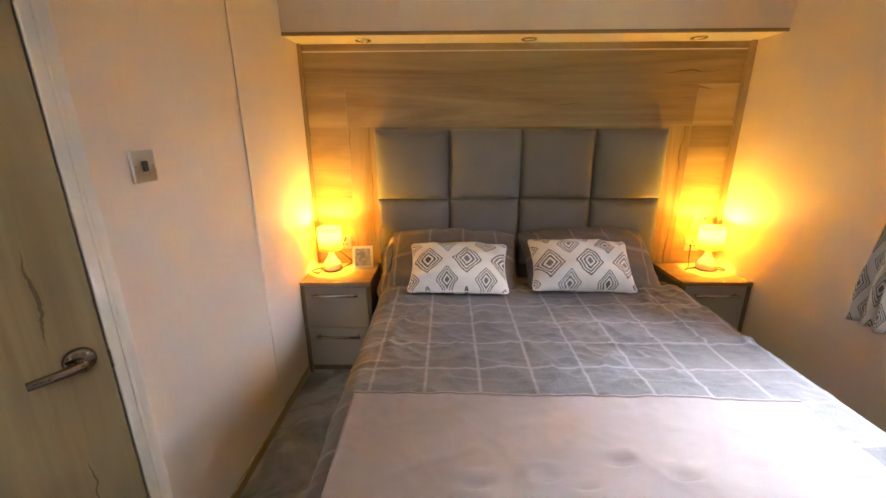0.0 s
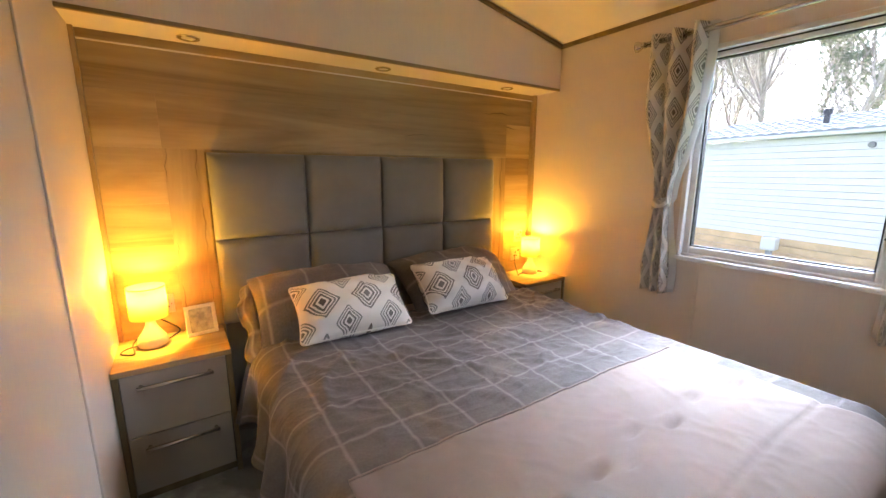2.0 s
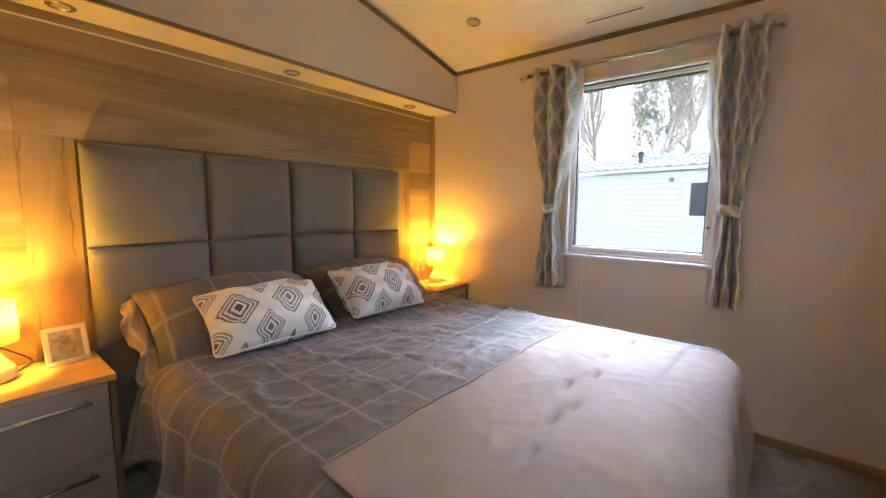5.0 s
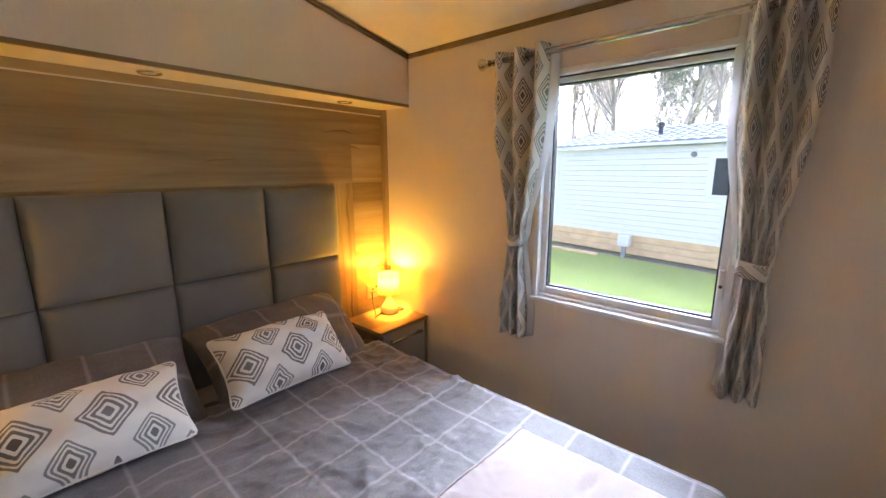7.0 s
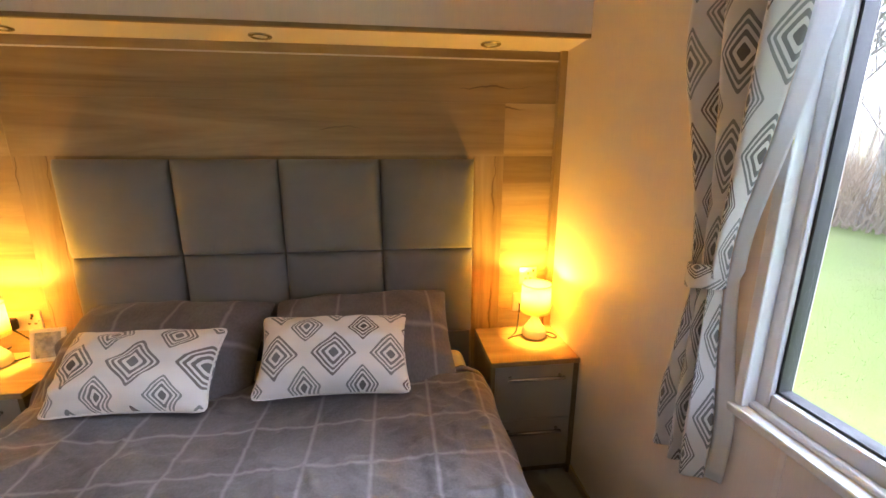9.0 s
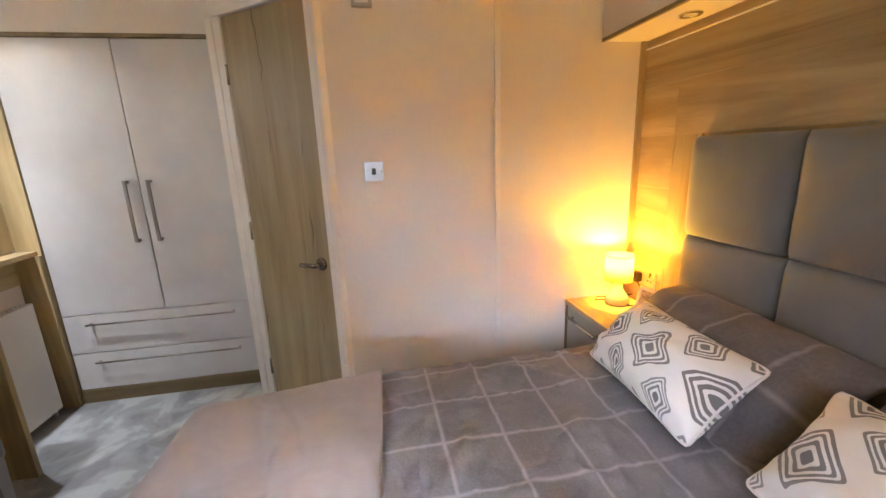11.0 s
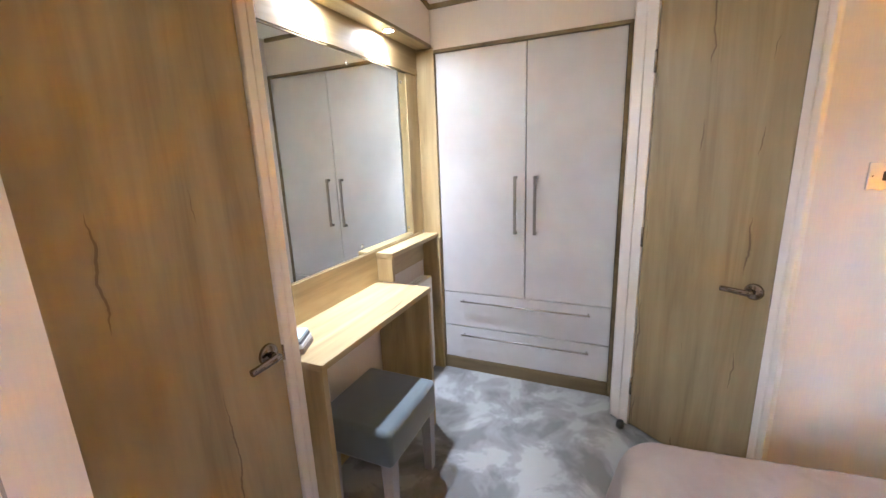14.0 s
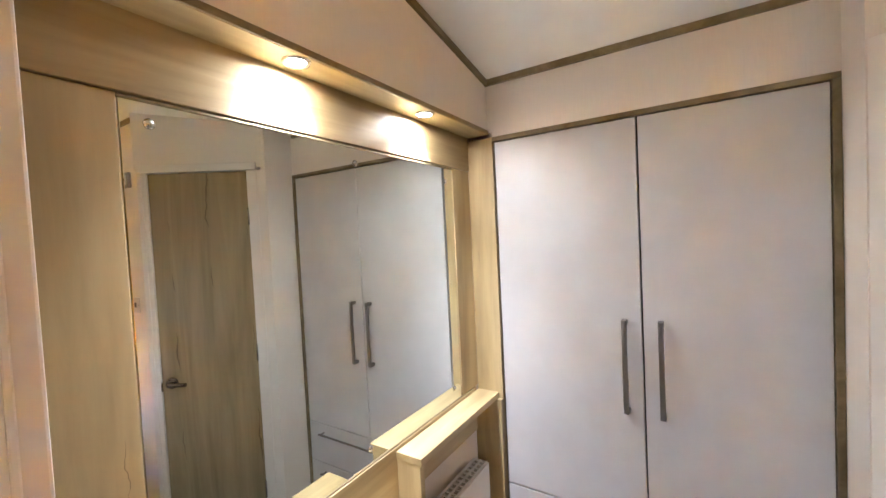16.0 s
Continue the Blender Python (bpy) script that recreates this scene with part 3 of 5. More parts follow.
# ---- window ----
win = thing("window_1", (XR, 0.93, WZ0), "white plastic-framed window in the cream wall", "window", "", "structure")
part("window_sill", box((XR - 0.022, WY0 - 0.02, WZ0 - 0.022), (XR + 0.02, WY1 + 0.02, WZ0), 0.005), UPVC, win, "white window board")
fw = 0.036
for nm, lo, hi in (
    ("window_frame", (XR - 0.012, WY0 - 0.014, WZ0), (XR + 0.022, WY0 + 0.010, WZ1)),
    ("window_frame", (XR - 0.012, WY1 - 0.010, WZ0), (XR + 0.022, WY1 + 0.014, WZ1)),
    ("window_frame", (XR - 0.014, WY0 - 0.014, WZ1 - 0.008), (XR + 0.022, WY1 + 0.014, WZ1 + 0.016)),
    ("window_frame", (XR + 0.004, WY0 + 0.010, WZ0), (XR + 0.022, WY1 - 0.010, WZ0 + 0.014)),
):
    part(nm, box(lo, hi, 0.004), UPVC, win)
gx0, gx1 = XR + 0.022, XR + 0.075
sash = part("sash", box((gx0, WY0, WZ0), (gx1, WY0 + fw, WZ1), 0.006), UPVC, win, "white opening sash")
for lo, hi in (((gx0, WY1 - fw, WZ0), (gx1, WY1, WZ1)), ((gx0, WY0 + fw, WZ0), (gx1, WY1 - fw, WZ0 + 0.048)), ((gx0, WY0 + fw, WZ1 - fw), (gx1, WY1 - fw, WZ1))):
    part("sash_rail", box(lo, hi, 0.006), UPVC, sash)
for lo, hi in (((gx0 + 0.012, WY0 + fw, WZ0 + 0.048), (gx1 - 0.01, WY0 + fw + 0.006, WZ1 - fw)), ((gx0 + 0.012, WY1 - fw - 0.006, WZ0 + 0.048), (gx1 - 0.01, WY1 - fw, WZ1 - fw)),
               ((gx0 + 0.012, WY0 + fw, WZ0 + 0.048), (gx1 - 0.01, WY1 - fw, WZ0 + 0.054)), ((gx0 + 0.012, WY0 + fw, WZ1 - fw - 0.006), (gx1 - 0.01, WY1 - fw, WZ1 - fw))):
    part("gasket", box(lo, hi), DARK, sash, "black rubber gasket")
part("shadow_gap", box((gx0 - 0.004, WY0 + 0.010, WZ1 - 0.014), (gx0, WY1 - 0.010, WZ1 - 0.008)), DARK, win, "dark joint over the sash")
pane = part("pane", box((gx0 + 0.022, WY0 + fw, WZ0 + 0.048), (gx0 + 0.026, WY1 - fw, WZ1 - fw)), GLASS, win, "clear glass pane")
pane.visible_shadow = False
hd = part("window_handle", box((gx0 - 0.03, WY0 + 0.012, 0.98), (gx0, WY0 + 0.03, 1.09), 0.006), UPVC, win, "white handle")
part("lock_button", lathe(((0.0, -0.006), (0.006, -0.005), (0.006, 0.0), (0.0, 0.0)), (gx0 - 0.03, WY0 + 0.021, 1.03), 12, "x"), DARK, hd, "black lock button")

# curtain rail and curtains
ROD_X, ROD_Z = 1.548, 1.922
rail = thing("curtain_rail", (ROD_X, 0.96, ROD_Z), "brushed chrome curtain pole with turned finials", "curtain rail")
part("pole", tube([(ROD_X, 0.385, ROD_Z), (ROD_X, 1.545, ROD_Z)], 0.013, 16), CHROME, rail, "", True)
for y, s in ((0.385, -1), (1.545, 1)):
    part("finial", lathe([(r, s * h) for r, h in ((0.0, 0.0), (0.016, 0.0), (0.016, 0.008), (0.012, 0.012), (0.020, 0.024), (0.026, 0.036), (0.026, 0.046), (0.0, 0.050))], (ROD_X, y, ROD_Z), 20, "y"), CHROME, rail, "turned chrome finial", True)
    part("bracket", box((ROD_X - 0.004, y - s * 0.03 - 0.005, ROD_Z - 0.016), (XR, y - s * 0.03 + 0.005, ROD_Z - 0.006), 0.002), CHROME, rail)


def curtain(y_out, y_in, z_bot, seed, shift, tight):
    """A short lined curtain hung by eyelets and drawn in by a tieback."""
    s = 1 if y_in > y_out else -1
    c = thing("curtain", (ROD_X, (y_out + y_in) / 2, z_bot), "short cream curtain printed with grey diamonds, tied back", "curtain", "pair of curtains")
    z_top, z_tie = ROD_Z + 0.035, 1.115
    wide = 0.95

    def place(u, v):
        z = z_top + (z_bot - z_top) * v
        k = max(0.0, 1 - abs(z - z_tie) / (0.55 if z > z_tie else 0.38))
        k = k * k * (3 - 2 * k)
        if z < z_tie:
            k = 0.5 + 0.5 * k
        full = abs(y_in - y_out)
        span = full * (1 - tight * k) * (1.0 if z > z_tie else 0.80)
        edge = y_out + s * full * (shift * k + (0.0 if z > z_tie else 0.08 * (1 - k)))
        y = edge + s * span * (u ** 0.92)
        amp = 0.056 * (1 - 0.55 * k) * (0.8 + 0.3 * wobble(seed, u * 3))
        ph = u * 5.4 * math.pi + 0.6 * seed + 0.5 * wobble(u * 2, v * 2, seed)
        x = ROD_X + 0.004 + amp * math.cos(ph) - 0.012 * (1 - k) * wobble(v * 4, u * 5, seed) + 0.014 * k
        if z < z_tie:
            x += 0.010
        return (x, y + 0.006 * wobble(u * 7, v * 6, seed), z + 0.004 * wobble(u * 9, seed))

    cloth = part("cloth", sheet(84, 60, place, lambda u, v: (u * wide + seed, v * (z_top - z_bot))), CURTAIN, c, "", True)
    thicken(cloth, 0.003, 0.0)


    def lining(u, v):
        x, y, z = place(1.0, v)
        k = max(0.0, 1 - abs(z - z_tie) / 0.3)
        return (x + 0.004 + 0.020 * u, y + s * (0.034 - 0.014 * k) * u * (0.8 + 0.4 * wobble(v * 3, seed)), z + 0.004)

    thicken(part("lining", sheet(6, 50, lining), LINING, c, "white lining turned out at the edge", True), 0.002, 0.0)
    full = abs(y_in - y_out)
    yc = y_out + s * full * (shift + (1 - tight) / 2)

    def band(u, v):
        a = 2 * math.pi * u
        return (ROD_X + 0.016 + 0.034 * math.cos(a), yc + full * (1 - tight) * 0.44 * math.sin(a), z_tie + 0.027 * (v - 0.5) * 2 + 0.012 * s * math.sin(a) * 0.6 + 0.002 * wobble(u * 9, v))

    thicken(part("tieback", sheet(40, 6, band, lambda u, v: (u * 0.36 + 0.3 * seed, v * 0.11)), CURTAIN, c, "matching fabric tieback", True), 0.004, 0.0)
    for i in range(4):
        y = y_out + s * full * (0.14 + 0.25 * i)
        part("eyelet", lathe(((0.019, -0.002), (0.025, -0.003), (0.026, 0.0), (0.025, 0.003), (0.019, 0.002), (0.019, -0.002)), (ROD_X, y, ROD_Z), 20, "y"), CHROME, c, "chrome eyelet", True)
    return c


curtain(1.530, 1.250, 0.635, 1.3, 0.34, 0.66)
curtain(0.385, 0.588, 0.645, 3.1, 0.26, 0.52)

# ---- bedhead ----
bh = setting("wall_panel_oak", box((XL, YH, 0.0), (XR, YH + 0.02, 1.802)), OAK_X, "light oak plank panelling behind the bed", "wall panel")
OAK_PALE, OAK_DEEP = oak("pale_oak_plank", "x", 1.16, cracks=5.0, split=0.56), oak("deep_oak_plank", "x", 0.86, cracks=5.0, split=0.58)
OAK_SPLIT = oak("split_oak_plank", "z", 0.96, cracks=9.0, split=0.50)
planks = (
    (XL + 0.016, XR - 0.031, 1.592, 1.762, OAK_DEEP), (XL + 0.016, -0.5925, 1.3705, 1.5915, OAK_PALE), (-0.592, 1.3635, 1.3705, 1.5915, OAK_X),
    (1.364, XR - 0.031, 1.3705, 1.5915, OAK_PALE), (XL + 0.016, -0.5925, 1.136, 1.370, OAK_PALE), (-0.592, -0.44, 0.0, 1.370, OAK_SPLIT),
    (XL + 0.016, -0.5925, 0.84, 1.1355, OAK_X), (XL + 0.016, -0.5925, 0.0, 0.8395, OAK_X), (1.232, 1.3635, 0.0, 1.370, OAK_SPLIT),
    (1.364, XR - 0.031, 1.10, 1.370, OAK_X), (1.364, XR - 0.031, 0.0, 1.0995, OAK_X),
)
for xa, xb, za, zb, wood in planks:
    part("plank", box((xa, YH - 0.006, za), (xb, YH, zb), 0.0004, 1), wood, bh)
for xa, xb in ((XL, XL + 0.015), (XR - 0.030, XR)):
    part("post", box((xa, YH - 0.034, 0.0), (xb, YH, 1.802), 0.002), OAK_Z, bh, "narrow oak edge post")
part("rail_board", box((XL + 0.015, YH - 0.010, 1.768), (XR - 0.030, YH, 1.802), 0.002), OAK_X, bh)
part("light_bead", box((XL + 0.015, YH - 0.014, 1.762), (XR - 0.030, YH - 0.004, 1.767), 0.001), PAINT, bh, "pale bead")

hb = thing("headboard", (0.395, YH, 0.0), "sage-grey upholstered headboard of square padded panels", "headboard")
part("backing", box((-0.428, YH - 0.03, 0.0), (1.218, YH - 0.007, 1.35), 0.004), SAGE, hb, "dark backing board")
xs, zs = (-0.435, -0.0105, 0.4035, 0.8195, 1.225), (0.555, 0.962, 1.358)


def pad(xa, xb, za, zb):
    """A stuffed square panel, bulging from pinched edges."""
    n_ = 22

    def place(u, v):
        a, b = 2 * u - 1, 2 * v - 1
        rise = (1 - abs(a) ** 10) ** 0.5 * (1 - abs(b) ** 10) ** 0.5
        swell = 0.010 * (1 - a * a) * (1 - b * b)
        x, z = xa + 0.001 + (xb - xa - 0.002) * u, za + 0.001 + (zb - za - 0.002) * v
        return (x, YH - 0.030 - 0.044 * rise - swell + 0.0012 * wobble(x * 9, z * 9), z)

    return sheet(n_, n_, lambda u, v: place(0.5 - 0.5 * math.cos(math.pi * u), 0.5 - 0.5 * math.cos(math.pi * v)))


for i in range(4):
    for j in range(2):
        part("panel", pad(xs[i], xs[i + 1], zs[j], zs[j + 1]), SAGE, hb, "", True)

# ---- bedside cabinets ----
def flat_handle(parent, a, b, out, w=0.0085):
    """A flat, square-cornered upright pull on two square feet, standing off along x."""
    a, b, out = Vector(a), Vector(b), Vector(out)
    bar = part("handle", box((a.x + out.x - 0.009, a.y - w, a.z), (a.x + out.x, a.y + w, b.z), 0.002), PULL, parent, "flat brushed steel pull handle")
    for z in (a.z, b.z - 0.016):
        part("handle_foot", box((a.x, a.y - w, z), (a.x + out.x - 0.009, a.y + w, z + 0.016), 0.0015), PULL, bar)


def bar_handle(parent, a, b, out, r=0.0075):
    """A straight bar on two posts; out: the way it stands off."""
    a, b, out = Vector(a), Vector(b), Vector(out)
    bar = part("handle", tube([a + out, b + out], r, 10), CHROME, parent, "slim brushed steel bar handle", True)
    d = (b - a).normalized()
    for p in (a + d * 0.012, b - d * 0.012):
        part("handle_post", tube([p, p + out], r * 0.9, 8), CHROME, bar, "", True)


def bedside(x0, x1):
    y0, top = 2.022, 0.562
    c = thing("bedside_cabinet", ((x0 + x1) / 2, 2.2, 0), "oak-framed bedside cabinet with two mink drawers", "bedside cabinet", "pair of bedside cabinets")
    part("top", box((x0, y0 - 0.004, top - 0.022), (x1, YH - 0.036, top), 0.002), OAK_X, c, "oak top")
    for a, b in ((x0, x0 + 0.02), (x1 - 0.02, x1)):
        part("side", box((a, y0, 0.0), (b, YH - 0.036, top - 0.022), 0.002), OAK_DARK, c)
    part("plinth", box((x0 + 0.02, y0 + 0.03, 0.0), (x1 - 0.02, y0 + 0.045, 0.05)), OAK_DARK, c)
    part("carcass", box((x0 + 0.02, y0 + 0.022, 0.04), (x1 - 0.02, YH - 0.04, top - 0.024)), DARK, c)
    for za, zb in ((0.048, 0.284), (0.288, 0.536)):
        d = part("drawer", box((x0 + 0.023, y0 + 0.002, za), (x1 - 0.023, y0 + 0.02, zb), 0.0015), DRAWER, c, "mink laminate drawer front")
        bar_handle(d, (x0 + 0.07, y0 + 0.002, zb - 0.047), (x1 - 0.07, y0 + 0.002, zb - 0.047), (0, -0.024, 0))
    return c


bedside(XL + 0.002, -0.442)
bedside(1.243, XR - 0.002)


def table_lamp(at, seed):
    x, y, z = at
    t = thing("table_lamp", at, "small lit table lamp with cream shade and ceramic base", "lamp", "pair of bedside lamps")
    prof = ((0.0, 0.0), (0.046, 0.0), (0.053, 0.008), (0.055, 0.024), (0.048, 0.044), (0.032, 0.066), (0.021, 0.086), (0.017, 0.104), (0.016, 0.120), (0.0, 0.120))
    part("base", lathe(prof, at, 36), CERAMIC, t, "squat cream ceramic base", True)
    part("lampholder", lathe(((0.0, 0.12), (0.012, 0.12), (0.012, 0.165), (0.0, 0.165)), at, 16), WHITE, t, "", True)
    sh = part("shade", lathe(((0.0665, 0.126), (0.0655, 0.255)), at, 44), SHADE, t, "cream fabric drum shade", True)
    bmh = bmesh.new()
    bmh.from_mesh(sh.data)
    bmesh.ops.delete(bmh, geom=[f for f in bmh.faces if len(f.verts) > 4], context="FACES_ONLY")
    bmh.to_mesh(sh.data)
    bmh.free()
    thicken(sh, 0.0012)
    for h in (0.127, 0.254):
        part("shade_rim", lathe(((0.0668, h - 0.003), (0.0668, h + 0.001), (0.0645, h + 0.001), (0.0645, h - 0.003), (0.0668, h - 0.003)), at, 44), SHADE, sh, "", True)
    return t


def cable(name, pts, label):
    c = thing(name, pts[0], label, "cable")
    cu = [Vector(p) for p in pts]
    fine = []
    for i in range(len(cu) - 1):
        p0, p1, p2, p3 = cu[max(i - 1, 0)], cu[i], cu[i + 1], cu[min(i + 2, len(cu) - 1)]
        for k in range(8):
            s = k / 8
            fine.append(0.5 * (2 * p1 + (p2 - p0) * s + (2 * p0 - 5 * p1 + 4 * p2 - p3) * s * s + (3 * p1 - p0 - 3 * p2 + p3) * s ** 3))
    part("flex", tube(fine + [cu[-1]], 0.0034, 6), DARK, c, "", True)


for at, seed in ((LAMP_L, 0), (LAMP_R, 1)):
    table_lamp(at, seed)
zt = 0.565
x, y = LAMP_L[:2]
cable("lamp_cable", [(x - 0.045, y + 0.02, zt), (x - 0.09, y + 0.0, zt), (x - 0.105, y - 0.04, zt), (x - 0.06, y - 0.07, zt), (x - 0.07, y + 0.06, zt), (x - 0.02, y + 0.10, zt + 0.03)], "thin black lamp flex looped on the cabinet")
cable("lamp_cable", [(x + 0.045, y + 0.03, zt), (x + 0.07, y + 0.07, zt), (x + 0.09, y + 0.10, zt + 0.02), (x - 0.02, YH - 0.035, 0.672)], "thin black lamp flex rising to the socket")
x, y = LAMP_R[:2]
cable("lamp_cable", [(x + 0.04, y + 0.03, zt), (x + 0.085, y + 0.02, zt), (x + 0.10, y - 0.02, zt), (x + 0.075, y - 0.03, zt), (x + 0.055, y + 0.01, zt), (x + 0.03, y + 0.06, zt)], "thin black lamp flex looped on the cabinet")
cable("lamp_cable", [(x - 0.045, y + 0.02, zt), (x - 0.10, y + 0.0, zt), (x - 0.125, y - 0.015, zt), (x - 0.07, y + 0.05, zt), (x - 0.04, y + 0.11, zt + 0.05), (x - 0.035, YH - 0.03, 0.68)], "thin black lamp flex rising to the socket")

# photo frame on the cabinet
ph = thing("photo_frame", (-0.525, 2.235, 0.562), "small white photo frame with a grey picture", "photo frame")
M = pose(-0.525, 2.250, 0.5625, -16, 0, 8)
part("backing_board", turned(box((-0.056, 0.0, 0.0), (0.056, 0.008, 0.128), 0.001), M), WHITE, ph)
for lo, hi in (((-0.06, -0.008, 0.0), (0.06, 0.003, 0.016)), ((-0.06, -0.008, 0.118), (0.06, 0.003, 0.134)), ((-0.06, -0.008, 0.016), (-0.044, 0.003, 0.118)), ((0.044, -0.008, 0.016), (0.06, 0.003, 0.118))):
    part("frame_rail", turned(box(lo, hi, 0.003), M), WHITE, ph, "white frame moulding")
pic = part("picture", turned(box((-0.044, -0.003, 0.016), (0.044, 0.0, 0.118)), M), plain("grey_picture", (0.42, 0.42, 0.41), 0.5, vary=0.5, scale=40), ph, "pale grey picture")
part("prop", turned(box((-0.012, 0.008, 0.0), (0.012, 0.03, 0.07), 0.002), M), WHITE, ph)

# ---- switches and sockets ----
PLATE = plain("polished_plate", (0.56, 0.56, 0.57), 0.34, 0.75, vary=0.04, relief=0.0)


def plate(name, m, label, w=0.086, h=0.086, holes="rocker"):
    """A wall plate; local x across, z up, -y faces the room."""
    s = thing(name, m.translation, label, "socket" if holes != "rocker" else "switch")
    s.matrix_basis = m
    p = part("plate", box((-w / 2, -0.008, -h / 2), (w / 2, 0, h / 2), 0.003), PLATE, s, "brushed chrome plate", local=True)
    if holes == "rocker":
        part("rocker", box((-0.009, -0.013, -0.014), (0.009, -0.008, 0.014), 0.002), DARK, s, "black rocker", local=True)
    else:
        for x_ in ([0.0] if w < 0.1 else [-0.036, 0.036]):
            part("pin_hole", box((x_ - 0.004, -0.0095, 0.006), (x_ + 0.004, -0.0075, 0.018)), DARK, p, "dark pin slot", local=True)
            for s_ in (-0.012, 0.012):
                part("pin_hole", box((x_ + s_ - 0.005, -0.0095, -0.016), (x_ + s_ + 0.005, -0.0075, -0.009)), DARK, p, "dark pin slot", local=True)
        part("rocker", box((-0.004 + w * 0.28, -0.012, 0.018), (0.006 + w * 0.28, -0.008, 0.032), 0.001), DARK, s, "black rocker", local=True)
    for x_ in (-w / 2 + 0.011, w / 2 - 0.011):
        part("screw", lathe(((0.0, -0.0095), (0.003, -0.009), (0.003, -0.007), (0.0, -0.007)), (x_, 0, 0), 10, "y"), CHROME, p, "", True, local=True)
    return s


plate("light_switch", pose(XL, 1.077, 1.261, 0, 0, 90), "square chrome light switch with black rocker")
plate("wall_socket", pose(1.480, YH - 0.006, 0.680), "chrome wall socket above the cabinet", 0.092, 0.092, "pins")
plate("aerial_socket", pose(1.502, YH - 0.006, 0.812), "chrome twin outlet plate above the cabinet", 0.086, 0.086, "pins")
plate("wall_socket", pose(-0.692, YH - 0.006, 0.692), "chrome double wall socket behind the lamp", 0.146, 0.086, "pins")
pg = thing("plug", (-0.728, YH - 0.014, 0.685), "black three-pin plug pushed into the socket", "plug")
part("plug_body", box((-0.752, YH - 0.052, 0.662), (-0.704, YH - 0.0145, 0.712), 0.008, 3), DARK, pg, "", True)
tp = thing("wall_detector", (XL, 1.077, 1.96), "small grey wall unit high on the wall", "detector")
part("case", box((XL, 1.035, 1.915), (XL + 0.02, 1.119, 2.0), 0.005), DRAWER, tp)
part("grille", box((XL + 0.02, 1.05, 1.93), (XL + 0.022, 1.104, 1.985), 0.001), GREY, tp)


def downlight(at, tilt=0.0):
    d = thing("downlight", at, "small unlit chrome recessed downlight", "downlight", "recessed downlights")
    d.matrix_basis = pose(*at, 0, tilt, 0)
    part("bezel", lathe(((0.026, 0.002), (0.026, -0.003), (0.036, -0.005), (0.041, -0.002), (0.041, 0.002)), (0, 0, 0), 30), CHROME, d, "chrome bezel", True, local=True)
    part("lens", lathe(((0.0, -0.001), (0.026, -0.001), (0.026, 0.002), (0.0, 0.002)), (0, 0, 0), 24), GREY, d, "frosted lens", True, local=True)


for x in (-0.456, 0.402, 1.270):
    downlight((x, 2.285, 1.800))
downlight((1.191, 1.713, ceil_z(1.191) - 0.002), math.degrees(math.atan(SLOPE)))
vent = thing("ceiling_vent", (1.42, 0.95, ceil_z(1.42)), "slim cream slotted vent on the ceiling", "vent")
vm = pose(1.46, 1.03, ceil_z(1.46), 0, math.degrees(math.atan(SLOPE)), 0)
part("case", turned(box((-0.016, -0.15, -0.008), (0.016, 0.15, 0.0), 0.003), vm), CEIL, vent)
part("slot", turned(box((-0.004, -0.14, -0.0095), (0.004, 0.14, -0.0075)), vm), DARK, vent, "dark slot")

# ---- bed ----
BX0, BX1, BY0, BY1, BTOP = -0.345, 1.185, 0.425, 2.315, 0.545
bed = thing("bed", (0.42, 1.35, 0), "double bed base with a cream mattress", "bed")
part("divan_base", box((BX0 + 0.01, BY0 + 0.03, 0.06), (BX1 - 0.01, BY1, 0.30), 0.012), SAGE, bed, "grey upholstered base")
part("mattress", box((BX0 + 0.01, BY0 + 0.02, 0.302), (BX1 - 0.01, BY1, BTOP - 0.052), 0.045, 4), SHEET, bed, "cream sheeted mattress", True)
for x in (BX0 + 0.08, BX1 - 0.08):
    for y in (BY0 + 0.1, BY1 - 0.1):
        part("foot", lathe(((0.0, 0.0), (0.022, 0.0), (0.025, 0.062), (0.0, 0.062)), (x, y, 0), 16), DARK, bed, "", True)


def folds(a, b):
    """Slow and fine creases of a cover lying on the bed."""
    h = 0.010 * wobble(a * 2.2, b * 2.0, 1.7) + 0.005 * wobble(a * 5.5 + b * 2, b * 4.2 - a * 2, 4.1)
    for k, (p, q, r, size) in enumerate(((2.6, -1.9, 8.2, 0.020), (1.6, 3.1, 3.3, 0.016), (4.4, 1.2, 5.7, 0.012), (6.2, -4.6, 9.1, 0.008))):
        ridge = abs(wobble(a * p + b * q, b * p * 0.5 - a * q * 0.6, r))
        h += 0.72 * size * max(0.0, 1 - ridge / 0.11) ** 1.5 * max(0.0, 0.45 + wobble(a * 2.4, b * 2.4, r + 2.0))
    for p, q, r, size in ((9.0, 3.5, 2.2, 0.008), (4.0, -11.0, 6.4, 0.007), (12.0, -7.0, 7.7, 0.005), (7.0, 13.0, 1.1, 0.005)):
        ridge = abs(wobble(a * p + b * q, b * p * 0.4 - a * q * 0.5, r))
        h += 1.1 * size * max(0.0, 1 - ridge / 0.2) ** 2 * max(0.0, 0.5 + 1.4 * wobble(a * 3.1, b * 3.1, r + 5.0))
    k = min(1.0, max(0.0, (b - 0.98) / 0.16))
    return h * (0.25 + 0.75 * k)


def sag(a, b):
    """How far the bed sinks towards the foot corner on the door side."""
    p, q = min(1.0, max(0.0, (0.75 - a) / 1.05)), min(1.0, max(0.0, (1.25 - b) / 0.85))
    return 0.055 * p * p * (3 - 2 * p) * q * q * (3 - 2 * q)


